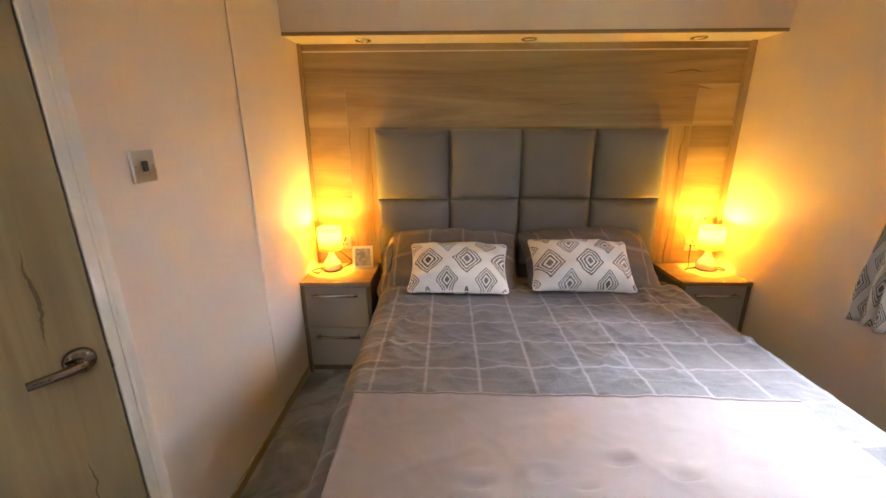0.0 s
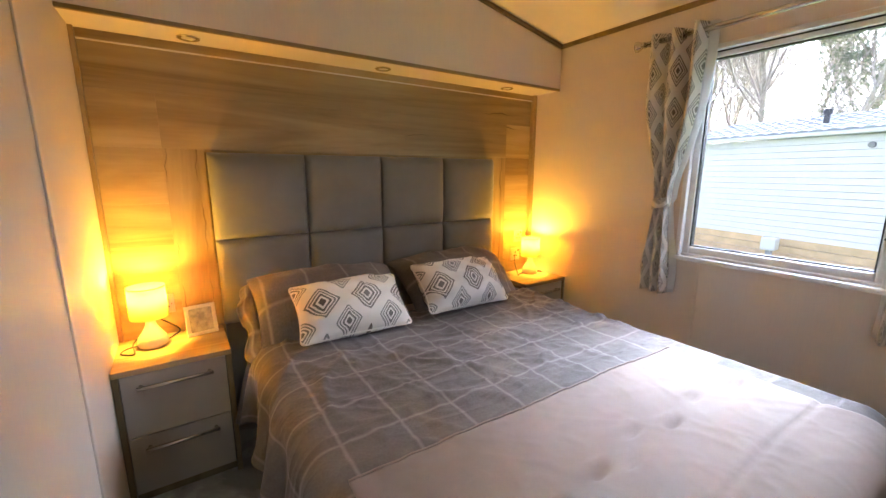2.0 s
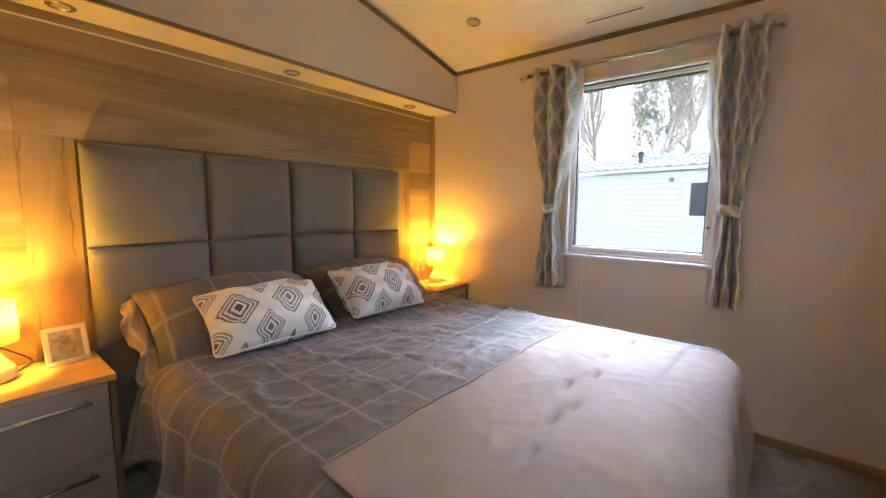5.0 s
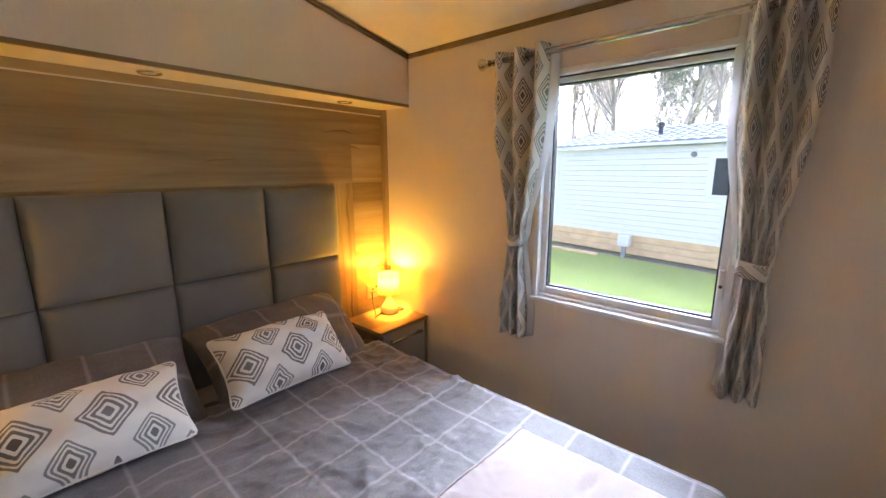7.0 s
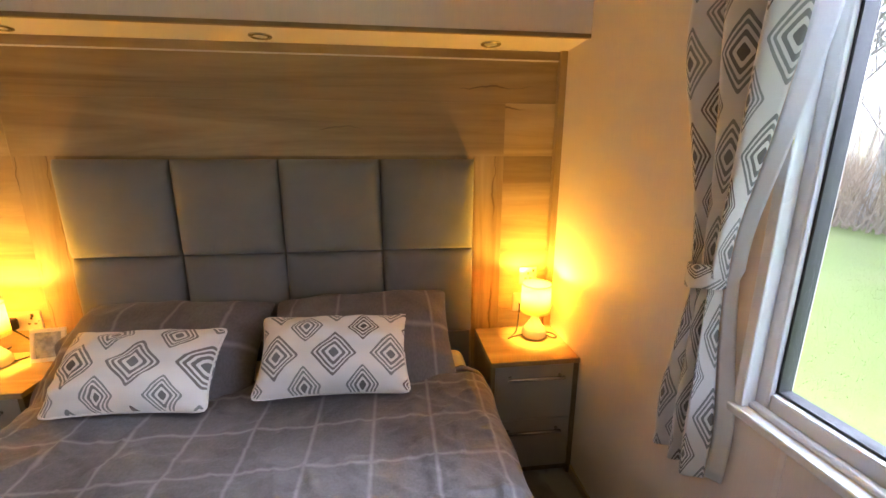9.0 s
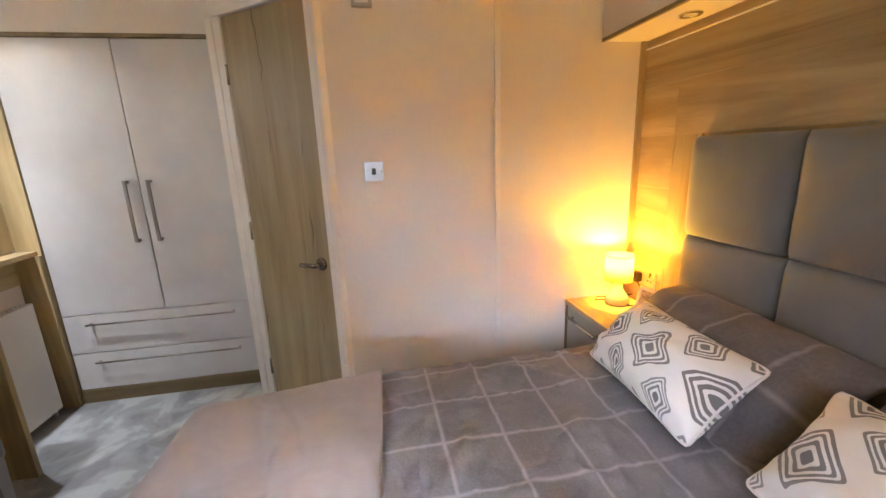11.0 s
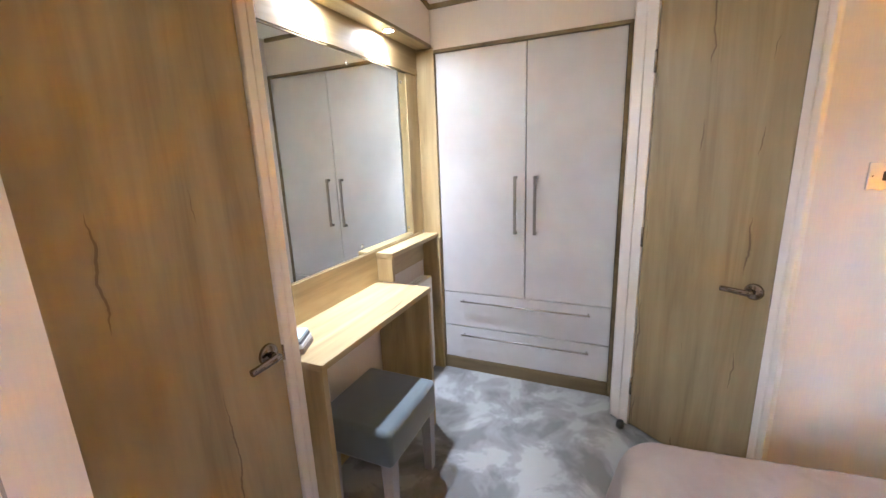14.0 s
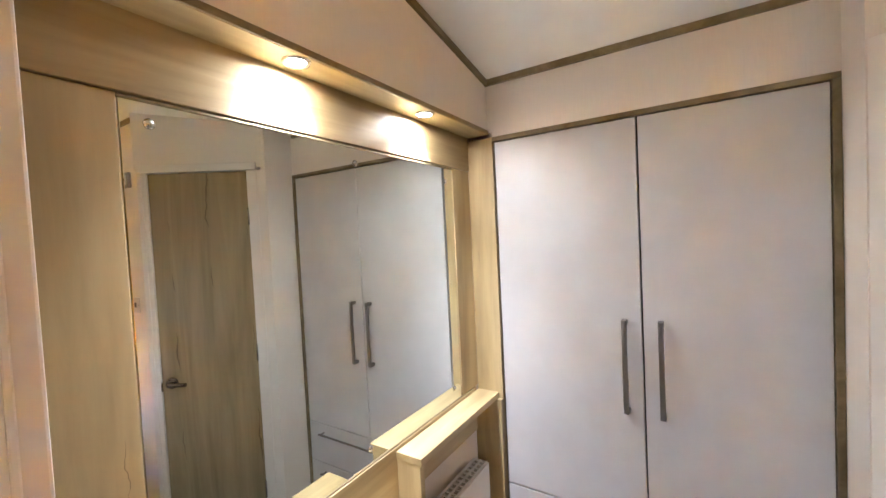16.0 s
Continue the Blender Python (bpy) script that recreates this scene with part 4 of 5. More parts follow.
def cover(x0, x1, y0, y1, left, right, foot, r, lift, hang, flare):
    """A cloth laid over the bed: flat on top, rounded at the edges, then hanging."""
    wide, long = (x1 - x0) + left + right, (y1 - y0) + foot

    def place(u, v):
        a, b = x0 - left + wide * u, y1 - long * v
        da = x0 - a if a < x0 else (x1 - a if a > x1 else 0.0)
        db = y0 - b if b < y0 else 0.0
        d = math.hypot(da, db)
        cx, cy = min(max(a, x0), x1), max(b, y0)
        if d < 1e-6:
            return Vector((a, b, BTOP + lift + folds(a, b) - sag(a, b)))
        ox, oy = -da / d, -db / d
        t = min(d / r, math.pi / 2)
        out = r * math.sin(t)
        down = r * (1 - math.cos(t)) + max(0.0, d - r * math.pi / 2)
        sway = max(0.0, d - r) * (flare + 0.16 * wobble(a * 5.0 + 3 * oy, b * 5.0, 6.6) + 0.10 * math.sin((a * oy - b * ox) * 26 + 3 * wobble(a * 2, b * 2)))
        k = max(0.0, 1 - d / r)
        return Vector((cx + ox * (out + sway), cy + oy * (out + sway), max(0.03, BTOP + lift - sag(cx, cy) - down + folds(a, b) * max(k, 0.25))))

    return place, lambda u, v: (x0 - left + wide * u + 4.9565, y1 - long * v + 5)


pl, uvs = cover(BX0 + 0.055, BX1 - 0.055, BY0 + 0.06, 2.00, 0.36, 0.40, 0.34, 0.085, 0.020, 0.3, 0.10)


def duvet_place(u, v):
    p = pl(u, v)
    k = max(0.0, 1 - v / 0.05)
    p.z += 0.012 * math.sin(math.pi * min(1, v / 0.08)) - 0.03 * k * k
    return p


dv = thing("duvet", (0.42, 1.2, BTOP), "creased grey-brown duvet cover with a pale check", "duvet")
thicken(part("cover", sheet(220, 220, duvet_place, uvs), DUVET, dv, "", True), 0.022, 1.0)
part("piped_edge", tube([duvet_place(k / 80, 0.0) + Vector((0, 0, 0.011)) for k in range(81)], 0.012, 8), DUVET, dv, "rolled top edge", True)

tl, tuv = cover(BX0 + 0.060, BX1 - 0.195, BY0 + 0.050, 1.030, 0.020, 0.012, 0.46, 0.10, 0.046, 0.3, 0.08)


def throw_place(u, v):
    p = tl(u, v)
    p.y += (0.006 * wobble(u * 6, 2.2) + 0.018 - 0.045 * u) * (1 - v)
    for x, y, deep in ((0.05, 0.74, 0.010), (0.21, 0.755, 0.014), (0.30, 0.73, 0.010), (0.40, 0.79, 0.012), (0.53, 0.745, 0.014), (0.71, 0.77, 0.009), (0.92, 0.735, 0.011)):
        p.z -= 1.7 * deep * math.exp(-((p.x - x) / 0.034) ** 2 - ((p.y - y) / 0.010) ** 2)
        p.z += 0.7 * deep * math.exp(-((p.x - x) / 0.040) ** 2 - ((p.y - y - 0.026) / 0.012) ** 2)
    p.z -= 0.007 * math.exp(-((p.y - 0.545 - 0.02 * math.sin(p.x * 3)) / 0.010) ** 2) * max(0.0, min(1.0, 4 * p.x))
    return p


th = thing("throw", (0.42, 0.7, BTOP), "plain pinkish mink throw spread over the foot of the bed", "throw")
thicken(part("cloth", sheet(150, 130, throw_place, tuv), THROW, th, "", True), 0.006, 1.0)
part("hem", tube([throw_place(k / 80, 0.0) + Vector((0, 0, 0.003)) for k in range(81)], 0.0032, 6), THROW, th, "stitched hem", True)


def rounded(a, b):
    """How far a corner is drawn in from the square."""
    big = max(abs(a), abs(b))
    if big < 0.01:
        return 1.0
    return 1.0 / ((abs(a) / big) ** 16 + (abs(b) / big) ** 16) ** (big / 16)


def stuffed(w, h, d, slump=0.0, seed=0.0, pinch=0.06, crease=0.0):
    """A filled cushion, flat in local x and y, pulled to pointed corners."""
    bm = bmesh.new()
    n_ = 28
    layer = bm.loops.layers.uv.new("UVMap")
    for side in (1, -1):
        grid = []
        for i in range(n_ + 1):
            row = []
            for j in range(n_ + 1):
                a, b = math.sin((i / n_ - 0.5) * math.pi), math.sin((j / n_ - 0.5) * math.pi)
                fa, fb = 1 - abs(a) ** 2.0, 1 - abs(b) ** 2.0
                z = side * d / 2 * (max(0, fa) * max(0, fb)) ** 0.55
                k = rounded(a, b)
                x = a * k * w / 2 * (1 - pinch * (1 - b * b) * abs(a) ** 6)
                y = b * k * h / 2 * (1 - pinch * (1 - a * a) * abs(b) ** 6)
                z += 0.10 * d * wobble(a * 3 + seed, b * 3, side * 2.0) * min(1, 4 * fa * fb) + 0.003 * wobble(a * 8, b * 8, seed)
                z += side * crease * d * (1 - abs(wobble((a + b) * 2.1 + seed, (a - b) * 1.3, side)) * 3) * min(1, 3 * fa * fb) * (1 - 0.5 * fa * fb)
                z -= slump * (max(0.0, b) ** 2 + 0.5 * max(0.0, abs(a) - 0.5))
                row.append(bm.verts.new((x, y, z)))
            grid.append(row)
        for i in range(n_):
            for j in range(n_):
                q = [(i, j), (i + 1, j), (i + 1, j + 1), (i, j + 1)]
                if side < 0:
                    q.reverse()
                fc = bm.faces.new([grid[a][b] for a, b in q])
                for lp, (a, b) in zip(fc.loops, q):
                    co = grid[a][b].co
                    lp[layer].uv = (co.x + seed, co.y * 0.6 + 0.7 * seed) if h > 0.4 else (co.x + seed, co.y + 0.1 * seed)
    bmesh.ops.remove_doubles(bm, verts=bm.verts, dist=1e-5)
    return bm


def rim(w, h, pinch, step=64, width=0.004, out=0.0, seed=0.0):
    """A closed loop round a cushion's seam."""
    pts = []
    for k in range(step + 1):
        s = 4 * k / step
        e, t = int(s) % 4, (s % 1) * 2 - 1
        a, b = ((t, -1), (1, t), (-t, 1), (-1, -t))[e]
        k2 = rounded(a, b)
        x = a * k2 * (w / 2 + out) * (1 - pinch * (1 - b * b) * abs(a) ** 6)
        y = b * k2 * (h / 2 + out) * (1 - pinch * (1 - a * a) * abs(b) ** 6)
        pts.append((x, y, 0.002 * wobble(k * 0.7, seed)))
    return tube(pts, width, 6)


def scatter_cushion(m, w, h, seed):
    c = thing("scatter_cushion", m.translation, "oblong cream cushion printed with nested grey diamonds", "cushion", "pair of scatter cushions")
    c.matrix_basis = m
    part("cover", stuffed(w * 1.06, h * 1.06, 0.22, 0, seed, 0.085, 0.06), CUSHION, c, "", True, local=True)
    part("fringe", rim(w * 1.06, h * 1.06, 0.085, 96, 0.0045, 0.0, seed), CUSHION, c, "short corded edge", True, local=True)


scatter_cushion(pose(0.034, 1.893, 0.690, 42, 0, -2.5), 0.47, 0.265, 0.05)
scatter_cushion(pose(0.655, 1.925, 0.692, 44, 2, 1.5), 0.495, 0.275, 0.272)


def bed_pillow(m, seed, loose):
    p = thing("pillow", m.translation, "grey-brown checked pillow leaning on the headboard", "pillow", "pair of pillows")
    p.matrix_basis = m
    part("filling", stuffed(0.72, 0.46, 0.24, 0.05, seed, 0.07, 0.05), DUVET, p, "", True, local=True)

    if not loose:
        return

    def flange(u, v):
        out, along = 0.34 + 0.075 * u * (0.75 + 0.5 * wobble(v * 4, seed)), -0.22 + 0.43 * v
        fold = 0.020 * math.sin(v * 15 + seed + 2.5 * u) + 0.012 * wobble(v * 9, u * 3, seed)
        return (-out + 0.03 * abs(2 * v - 1) ** 3, along, -0.012 - 0.05 * max(0.0, along) / 0.2 + fold * u - 0.035 * u * u)

    thicken(part("flange", sheet(10, 40, flange, lambda u, v: (u * 0.08 + seed, 0.26 * v)), DUVET, p, "loose crumpled flange of the pillowcase", True, local=True), 0.004, 0.0)


bed_pillow(pose(0.012, 2.060, 0.672, 42, 1, -1), 1.1, True)
bed_pillow(pose(0.742, 2.068, 0.675, 42, -1, 2), 2.3, False)

# ---- wardrobe ----
wd = thing("wardrobe", (XW, -0.15, 0), "built-in wardrobe with two mink doors and two drawers", "wardrobe")
WA, WB = -0.655, 0.332
part("carcass", box((XW - 0.55, WA - 0.02, 0.0), (XW - 0.022, WB + 0.02, 1.94)), DARK, wd)
part("oak_head", box((XW - 0.02, WA - 0.01, 1.934), (XW + 0.006, WB + 0.022, 1.952), 0.002), TRIM, wd, "slim oak head rail")
part("oak_stile", box((XW - 0.02, WB + 0.003, 0.0), (XW + 0.006, WB + 0.022, 1.934), 0.002), TRIM, wd, "slim oak edge stile")
part("plinth", box((XW - 0.02, WA - 0.01, 0.0), (XW + 0.002, WB + 0.003, 0.082), 0.002), OAK_DARK_Y, wd, "oak plinth")
YC = -0.140
for ya, yb in ((WA, YC - 0.003), (YC + 0.003, WB)):
    d = part("door", box((XW - 0.02, ya, 0.536), (XW, yb, 1.930), 0.0015), GREY, wd, "mink laminate door")
    hy = YC - 0.054 if ya < YC - 0.1 else YC + 0.056
    flat_handle(d, (XW, hy, 0.925), (XW, hy, 1.250), (0.034, 0, 0))
for za, zb, hz in ((0.086, 0.302, 0.254), (0.308, 0.530, 0.482)):
    d = part("drawer", box((XW - 0.02, WA, za), (XW, WB, zb), 0.0015), GREY, wd, "mink laminate drawer front")
    bar_handle(d, (XW, -0.535, hz), (XW, 0.228, hz), (0.028, 0, 0), 0.0055)
setting("trim_wardrobe_cheek", box((XW - 0.02, YM, 0.0), (XW, WA - 0.011, 1.972)), oak("cheek_oak", "z", 1.15), "light oak cheek panel beside the wardrobe", "wall panel")

# ---- dressing table ----
MX0, MX1, MZ0, MZ1 = -1.226, -0.157, 0.925, 1.830
mp = setting("wall_panel_mirror", box((XW, YM - 0.018, 0.60), (0.0, YM - 0.012, 1.972)), OAK_X, "light oak panelling round the dressing mirror", "wall panel")
part("board", box((XW, YM - 0.012, MZ1), (0.0, YM + 0.004, 1.968), 0.002), OAK_X, mp, "long oak board with the spots over it")
part("board", box((MX1, YM - 0.012, 0.70), (0.0, YM, MZ1 - 0.002), 0.002), OAK_Z, mp)
part("board", box((XW, YM - 0.012, MZ0), (MX0, YM, MZ1 - 0.002), 0.002), OAK_Z, mp)
part("board", box((XW + 0.02, YM - 0.012, 0.74), (MX1 - 0.001, YM + 0.002, MZ0 - 0.006), 0.002), OAK_X, mp)
part("wall_lower", box((XW, YM - 0.02, 0.0), (0.0, YM - 0.008, 0.74)), WALL, mp, "cream wall under the table")
setting("wall_alcove_end", box((0.0, YM - 0.02, 0.0), (0.012, YD - 0.004, 2.36)), PAINT, "cream alcove end beside the door frame", "wall")

mir = thing("wall_mirror_glass", ((MX0 + MX1) / 2, YM, MZ0), "large frameless wall mirror over the dressing table", "mirror")
part("glass", box((MX0 + 0.003, YM - 0.010, MZ0), (MX1 - 0.003, YM - 0.004, MZ1 - 0.004), 0.001), MIRROR, mir, "silvered glass")
for lo, hi in (((MX0, YM - 0.011, MZ1 - 0.008), (MX1, YM + 0.001, MZ1 - 0.003)), ((MX0, YM - 0.011, MZ0 - 0.005), (MX1, YM - 0.001, MZ0))):
    part("edge_channel", box(lo, hi, 0.001), TRIM, mir, "thin dark edge channel")
for x, z in ((-0.203, 1.786), (-0.700, 1.780), (-1.178, 1.772), (-1.175, 0.972), (-0.700, 0.966), (-0.206, 0.962)):
    part("clip", lathe(((0.0, 0.005), (0.005, 0.0045), (0.009, 0.002), (0.010, 0.0), (0.0, 0.0)), (x, YM - 0.004, z), 16, "y"), CHROME, mir, "chrome mirror screw cap", True)

dk = thing("dressing_table", (-0.41, -0.62, 0), "light oak dressing table built in under the mirror", "dressing table")
TX0, TX1, TY, TZ = -0.800, -0.012, -0.478, 0.757
part("tabletop", box((TX0, YM + 0.003, TZ - 0.024), (TX1, TY, TZ), 0.002), oak("table_oak", "x", 1.02), dk, "pale oak top")
part("leg_panel", box((TX1 - 0.026, YM + 0.004, 0.0), (TX1 - 0.002, TY - 0.004, TZ - 0.024), 0.002), OAK_Z, dk, "oak end panel")
part("leg_panel", box((TX0 + 0.002, YM + 0.004, 0.0), (TX0 + 0.026, TY - 0.004, TZ - 0.024), 0.002), OAK_Z, dk, "oak end panel")
part("kick_board", box((TX0 + 0.026, YM - 0.004, 0.0), (TX1 - 0.026, YM + 0.012, 0.07), 0.002), OAK_X, dk)
sf = thing("ledge", (-1.09, -0.73, 0.88), "pale oak ledge over the radiator", "shelf")
part("board", box((XW + 0.002, YM + 0.003, 0.885), (-0.800, -0.682, 0.909), 0.002), oak("ledge_oak", "x", 1.02), sf)
part("end_block", box((-0.826, YM + 0.003, TZ + 0.001), (-0.803, -0.690, 0.885), 0.002), OAK_Z, sf)
part("side_panel", box((XW + 0.002, YM - 0.004, 0.0), (XW + 0.026, -0.664, 0.885), 0.002), OAK_Z, sf, "oak side panel")

rad = thing("radiator", (-1.05, -0.73, 0.0), "white enamelled panel radiator under the ledge", "radiator")
RX0, RX1 = -1.268, -0.852
part("front_panel", box((RX0, -0.705, 0.05), (RX1, -0.697, 0.655), 0.004), RAD, rad)
part("back_panel", box((RX0, -0.768, 0.05), (RX1, -0.760, 0.655), 0.003), RAD, rad)
for x in (RX0, RX1 - 0.004):
    part("end_cheek", box((x, -0.760, 0.06), (x + 0.004, -0.705, 0.655), 0.001), RAD, rad)
gr = part("top_grille", box((RX0, -0.760, 0.640), (RX1, -0.754, 0.657), 0.001), RAD, rad)
part("grille_edge", box((RX0, -0.711, 0.640), (RX1, -0.705, 0.657), 0.001), RAD, gr)
for i in range(17):
    x = RX0 + 0.008 + i * 0.025
    part("grille_bar", box((x, -0.754, 0.646), (x + 0.007, -0.711, 0.655)), RAD, gr)
part("grille_bar", box((RX0, -0.736, 0.649), (RX1, -0.729, 0.656)), RAD, gr)
# solid dark block stands in for the shade inside the radiator
part("inner_shade", box((RX0 + 0.005, -0.755, 0.10), (RX1 - 0.005, -0.710, 0.62)), DRAWER, rad, "dark filler for the shade between the panels")
for x in (RX0 + 0.012, RX1 - 0.012):
    part("pipe", tube([(x, -0.73, 0.0), (x, -0.73, 0.07)], 0.008, 12), WHITE, rad, "", True)

stl = thing("stool", (-0.35, -0.525, 0), "teal-grey velvet stool with grey-washed wooden legs", "stool")
SX0, SX1, SY0, SY1, SZ = -0.548, -0.160, -0.690, -0.352, 0.432
part("seat", box((SX0, SY0, SZ - 0.150), (SX1, SY1, SZ), 0.022, 4), STOOL_CLOTH, stl, "padded velvet seat", True)
for x in (SX0 + 0.035, SX1 - 0.035):
    for y in (SY0 + 0.04, SY1 - 0.032):
        bm = box((x - 0.024, y - 0.024, 0.0), (x + 0.024, y + 0.024, SZ - 0.148), 0.003)
        for v in bm.verts:
            if v.co.z < 0.05:
                v.co.x, v.co.y = x + (v.co.x - x) * 0.75, y + (v.co.y - y) * 0.75
        part("leg", bm, GREYWASH, stl, "square grey-washed leg")

# little stack on the table
bx = thing("coaster_box", (-0.08, -0.66, TZ), "small stack of blue and white packets", "box")
CM = pose(-0.080, -0.640, TZ, 0, 0, 24)
for k, (c, lo, hi) in enumerate((((0.16, 0.13, 0.11), 0.001, 0.018), ((0.62, 0.66, 0.66), 0.018, 0.034), ((0.05, 0.06, 0.08), 0.034, 0.044), ((0.45, 0.60, 0.68), 0.044, 0.056))):
    part("packet", turned(box((-0.05 + 0.004 * k, -0.04, lo), (0.048, 0.04 - 0.003 * k, hi), 0.002), CM), plain("packet_card_%d" % k, c, 0.45, vary=0.15, scale=30), bx)

for x in (-0.469, -0.964):
    sp = thing("mirror_spot", (x, -0.715, 1.966), "small lit spotlight under the bulkhead", "spotlight", "mirror spotlights")
    part("bezel", lathe(((0.020, 0.0), (0.021, -0.004), (0.029, -0.006), (0.032, -0.001), (0.032, 0.0)), (x, -0.718, 1.966), 26), CHROME, sp, "chrome bezel", True)
    part("lamp_face", lathe(((0.0, -0.003), (0.020, -0.003), (0.020, -0.001), (0.0, -0.001)), (x, -0.718, 1.966), 24), LED, sp, "lit lamp face", True)

# ---- outside ----
GZ = -0.60
bm = bmesh.new()
bmesh.ops.create_grid(bm, x_segments=2, y_segments=2, size=400)
bmesh.ops.translate(bm, vec=(400 + 1.9, 0, GZ), verts=bm.verts)
gm, n, l, b = mat("mown_grass", (0.10, 0.17, 0.04), 0.9)
v = coords(n, l, shift=False)
c = ramp(n, l, noise_at(n, l, v, 0.5, 5, 0.65), ((0.3, (0.17, 0.235, 0.035)), (0.55, (0.235, 0.32, 0.05)), (0.75, (0.31, 0.33, 0.095))))
c = mix(n, l, 0.4, c, ramp(n, l, noise_at(n, l, v, 40, 4, 0.7), ((0.3, (0.17, 0.22, 0.03)), (0.7, (0.36, 0.42, 0.08)))))
l.new(c, b.inputs["Base Color"])
bump(n, l, b, noise_at(n, l, v, 60, 4), 0.6, 0.02)
setting("ground", bm, gm, "mown green lawn with scattered dead leaves", "lawn")

SIDING = plain("white_siding", (0.78, 0.77, 0.775), 0.5, vary=0.04, grain=30)
TIMBER = plain("pine_boards", (0.70, 0.49, 0.26), 0.7, vary=0.2, scale=3, grain=25)
ROOF = plain("blue_grey_tile", (0.33, 0.37, 0.42), 0.5, vary=0.2, scale=2)
# pale bark and twigs, colours lifted further to paint in glare haze
BARK = plain("hazed_pale_bark", (0.52, 0.47, 0.39), 0.9, vary=0.35, scale=3, grain=30, relief=0.5)
TWIG = plain("hazed_twig_bark", (0.55, 0.49, 0.42), 0.9, vary=0.3, scale=2)
LEAF = plain("ivy_green", (0.33, 0.36, 0.24), 0.6, vary=0.35, scale=3)
BRUSH = plain("dead_bracken", (0.46, 0.35, 0.23), 0.9, vary=0.35, scale=1)
SOIL = plain("bare_soil", (0.16, 0.125, 0.10), 0.95, vary=0.3, scale=5)
DARKGLASS = plain("dark_window", (0.03, 0.035, 0.04), 0.08, vary=0.1, relief=0)

# the neighbouring holiday home: local x runs along its side wall to the near corner, +y faces us
LEN, SB, EV, DEEP = 10.5, 0.50, 2.56, 3.7
NM = Matrix.Translation((10.45, 5.40, GZ)) @ Matrix.Rotation(radians(90 - 13), 4, "Z") @ Matrix.Translation((-LEN, 0, 0))
home = thing("mobile_home", (10.45, 5.40, GZ), "neighbouring white-clad holiday home with grey tiled roof", "holiday home")
home.matrix_basis = NM
body = part("wall", box((0.0, -DEEP, 0.10), (LEN, -0.03, EV)), SIDING, home, "", local=True)
pitch_ = 0.128
rows_n = int((EV - SB) / pitch_)
wx0, wx1, wz0, wz1 = LEN - 4.30, LEN - 3.74, 1.50, 2.32


def board_mesh(name, length):
    bmb = bmesh.new()
    prof = ((-0.03, 0.0), (0.003, 0.0), (0.004, 0.003), (-0.001, pitch_ - 0.006), (-0.03, pitch_))
    e = [[bmb.verts.new((x, y, z)) for y, z in prof] for x in (0.0, length)]
    for i in range(len(prof)):
        j = (i + 1) % len(prof)
        bmb.faces.new((e[0][i], e[0][j], e[1][j], e[1][i]))
    bmb.faces.new(e[0][::-1]), bmb.faces.new(e[1])
    bmesh.ops.recalc_face_normals(bmb, faces=bmb.faces)
    me = bpy.data.meshes.new(name)
    bmb.to_mesh(me)
    bmb.free()
    me.materials.append(SIDING)
    return me


long_board = board_mesh("board", LEN)
for i in range(rows_n):
    ob = new("board", long_board)
    ob.parent, ob.location = body, (0.0, 0.0, SB + i * pitch_)
part("corner_post", box((LEN - 0.045, -0.05, SB - 0.02), (LEN + 0.05, 0.02, EV), 0.008), SIDING, home, "white corner trim", local=True)
part("fascia", box((0, -0.02, EV + 0.01), (LEN + 0.15, 0.16, EV + 0.075), 0.01), SIDING, home, "white fascia and gutter", local=True)
w_ = part("window", box((wx0, -0.02, wz0), (wx1, 0.030, wz1), 0.01), UPVC, home, "white-framed dark window", local=True)
part("pane", box((wx0 + 0.05, 0.028, wz0 + 0.05), (wx1 - 0.13, 0.034, wz1 - 0.05)), DARKGLASS, w_, local=True)
part("wall_vent", lathe(((0.0, 0.05), (0.05, 0.04), (0.055, 0.0), (0.0, 0.0)), (LEN - 3.45, 0.006, 2.36), 16, "y"), plain("grey_vent", (0.2, 0.2, 0.21), 0.5), home, "round grey vent", local=True)
part("roof_cowl", lathe(((0.0, 0.0), (0.05, 0.0), (0.05, 0.26), (0.075, 0.27), (0.07, 0.36), (0.0, 0.39)), (LEN - 2.45, -0.55, EV + 0.20), 14), plain("black_cowl", (0.05, 0.05, 0.055), 0.5), home, "small black roof cowl", local=True)
# skirting boards of pine
for i in range(3):
    z0 = 0.06 + i * 0.155
    part("skirt_board", box((0, -0.02, z0), (LEN + 0.02, 0.022, z0 + 0.147), 0.004), TIMBER, home, "pine skirting board", local=True)
part("soil_strip", box((0, 0.0, 0.0), (LEN + 0.3, 0.24, 0.006)), SOIL, home, "", local=True)
# pitched roof of tiles
RISE = 0.26
roof = part("roof", turned(box((0, -DEEP / 2 - 0.05, -0.02), (LEN + 0.2, 0.0, 0.0)), pose(0, 0.12, EV + 0.07, 0, 0, 0) @ Matrix.Rotation(math.atan(-RISE), 4, "X")), ROOF, home, "blue-grey pressed tile roof", local=True)
part("roof", turned(box((0, 0.0, -0.02), (LEN + 0.2, DEEP / 2 + 0.1, 0.0)), pose(0, -DEEP - 0.1, EV + 0.07, 0, 0, 0) @ Matrix.Rotation(math.atan(RISE), 4, "X")), ROOF, home, "blue-grey pressed tile roof", local=True)
bmt = bmesh.new()
tw, tl_ = 0.25, 0.30
sec = [(tw * k / 6, 0.030 * max(0.0, math.sin(math.pi * k / 6)) + 0.004) for k in range(7)]
a_ = [bmt.verts.new((x, 0.0, z + 0.018)) for x, z in sec]
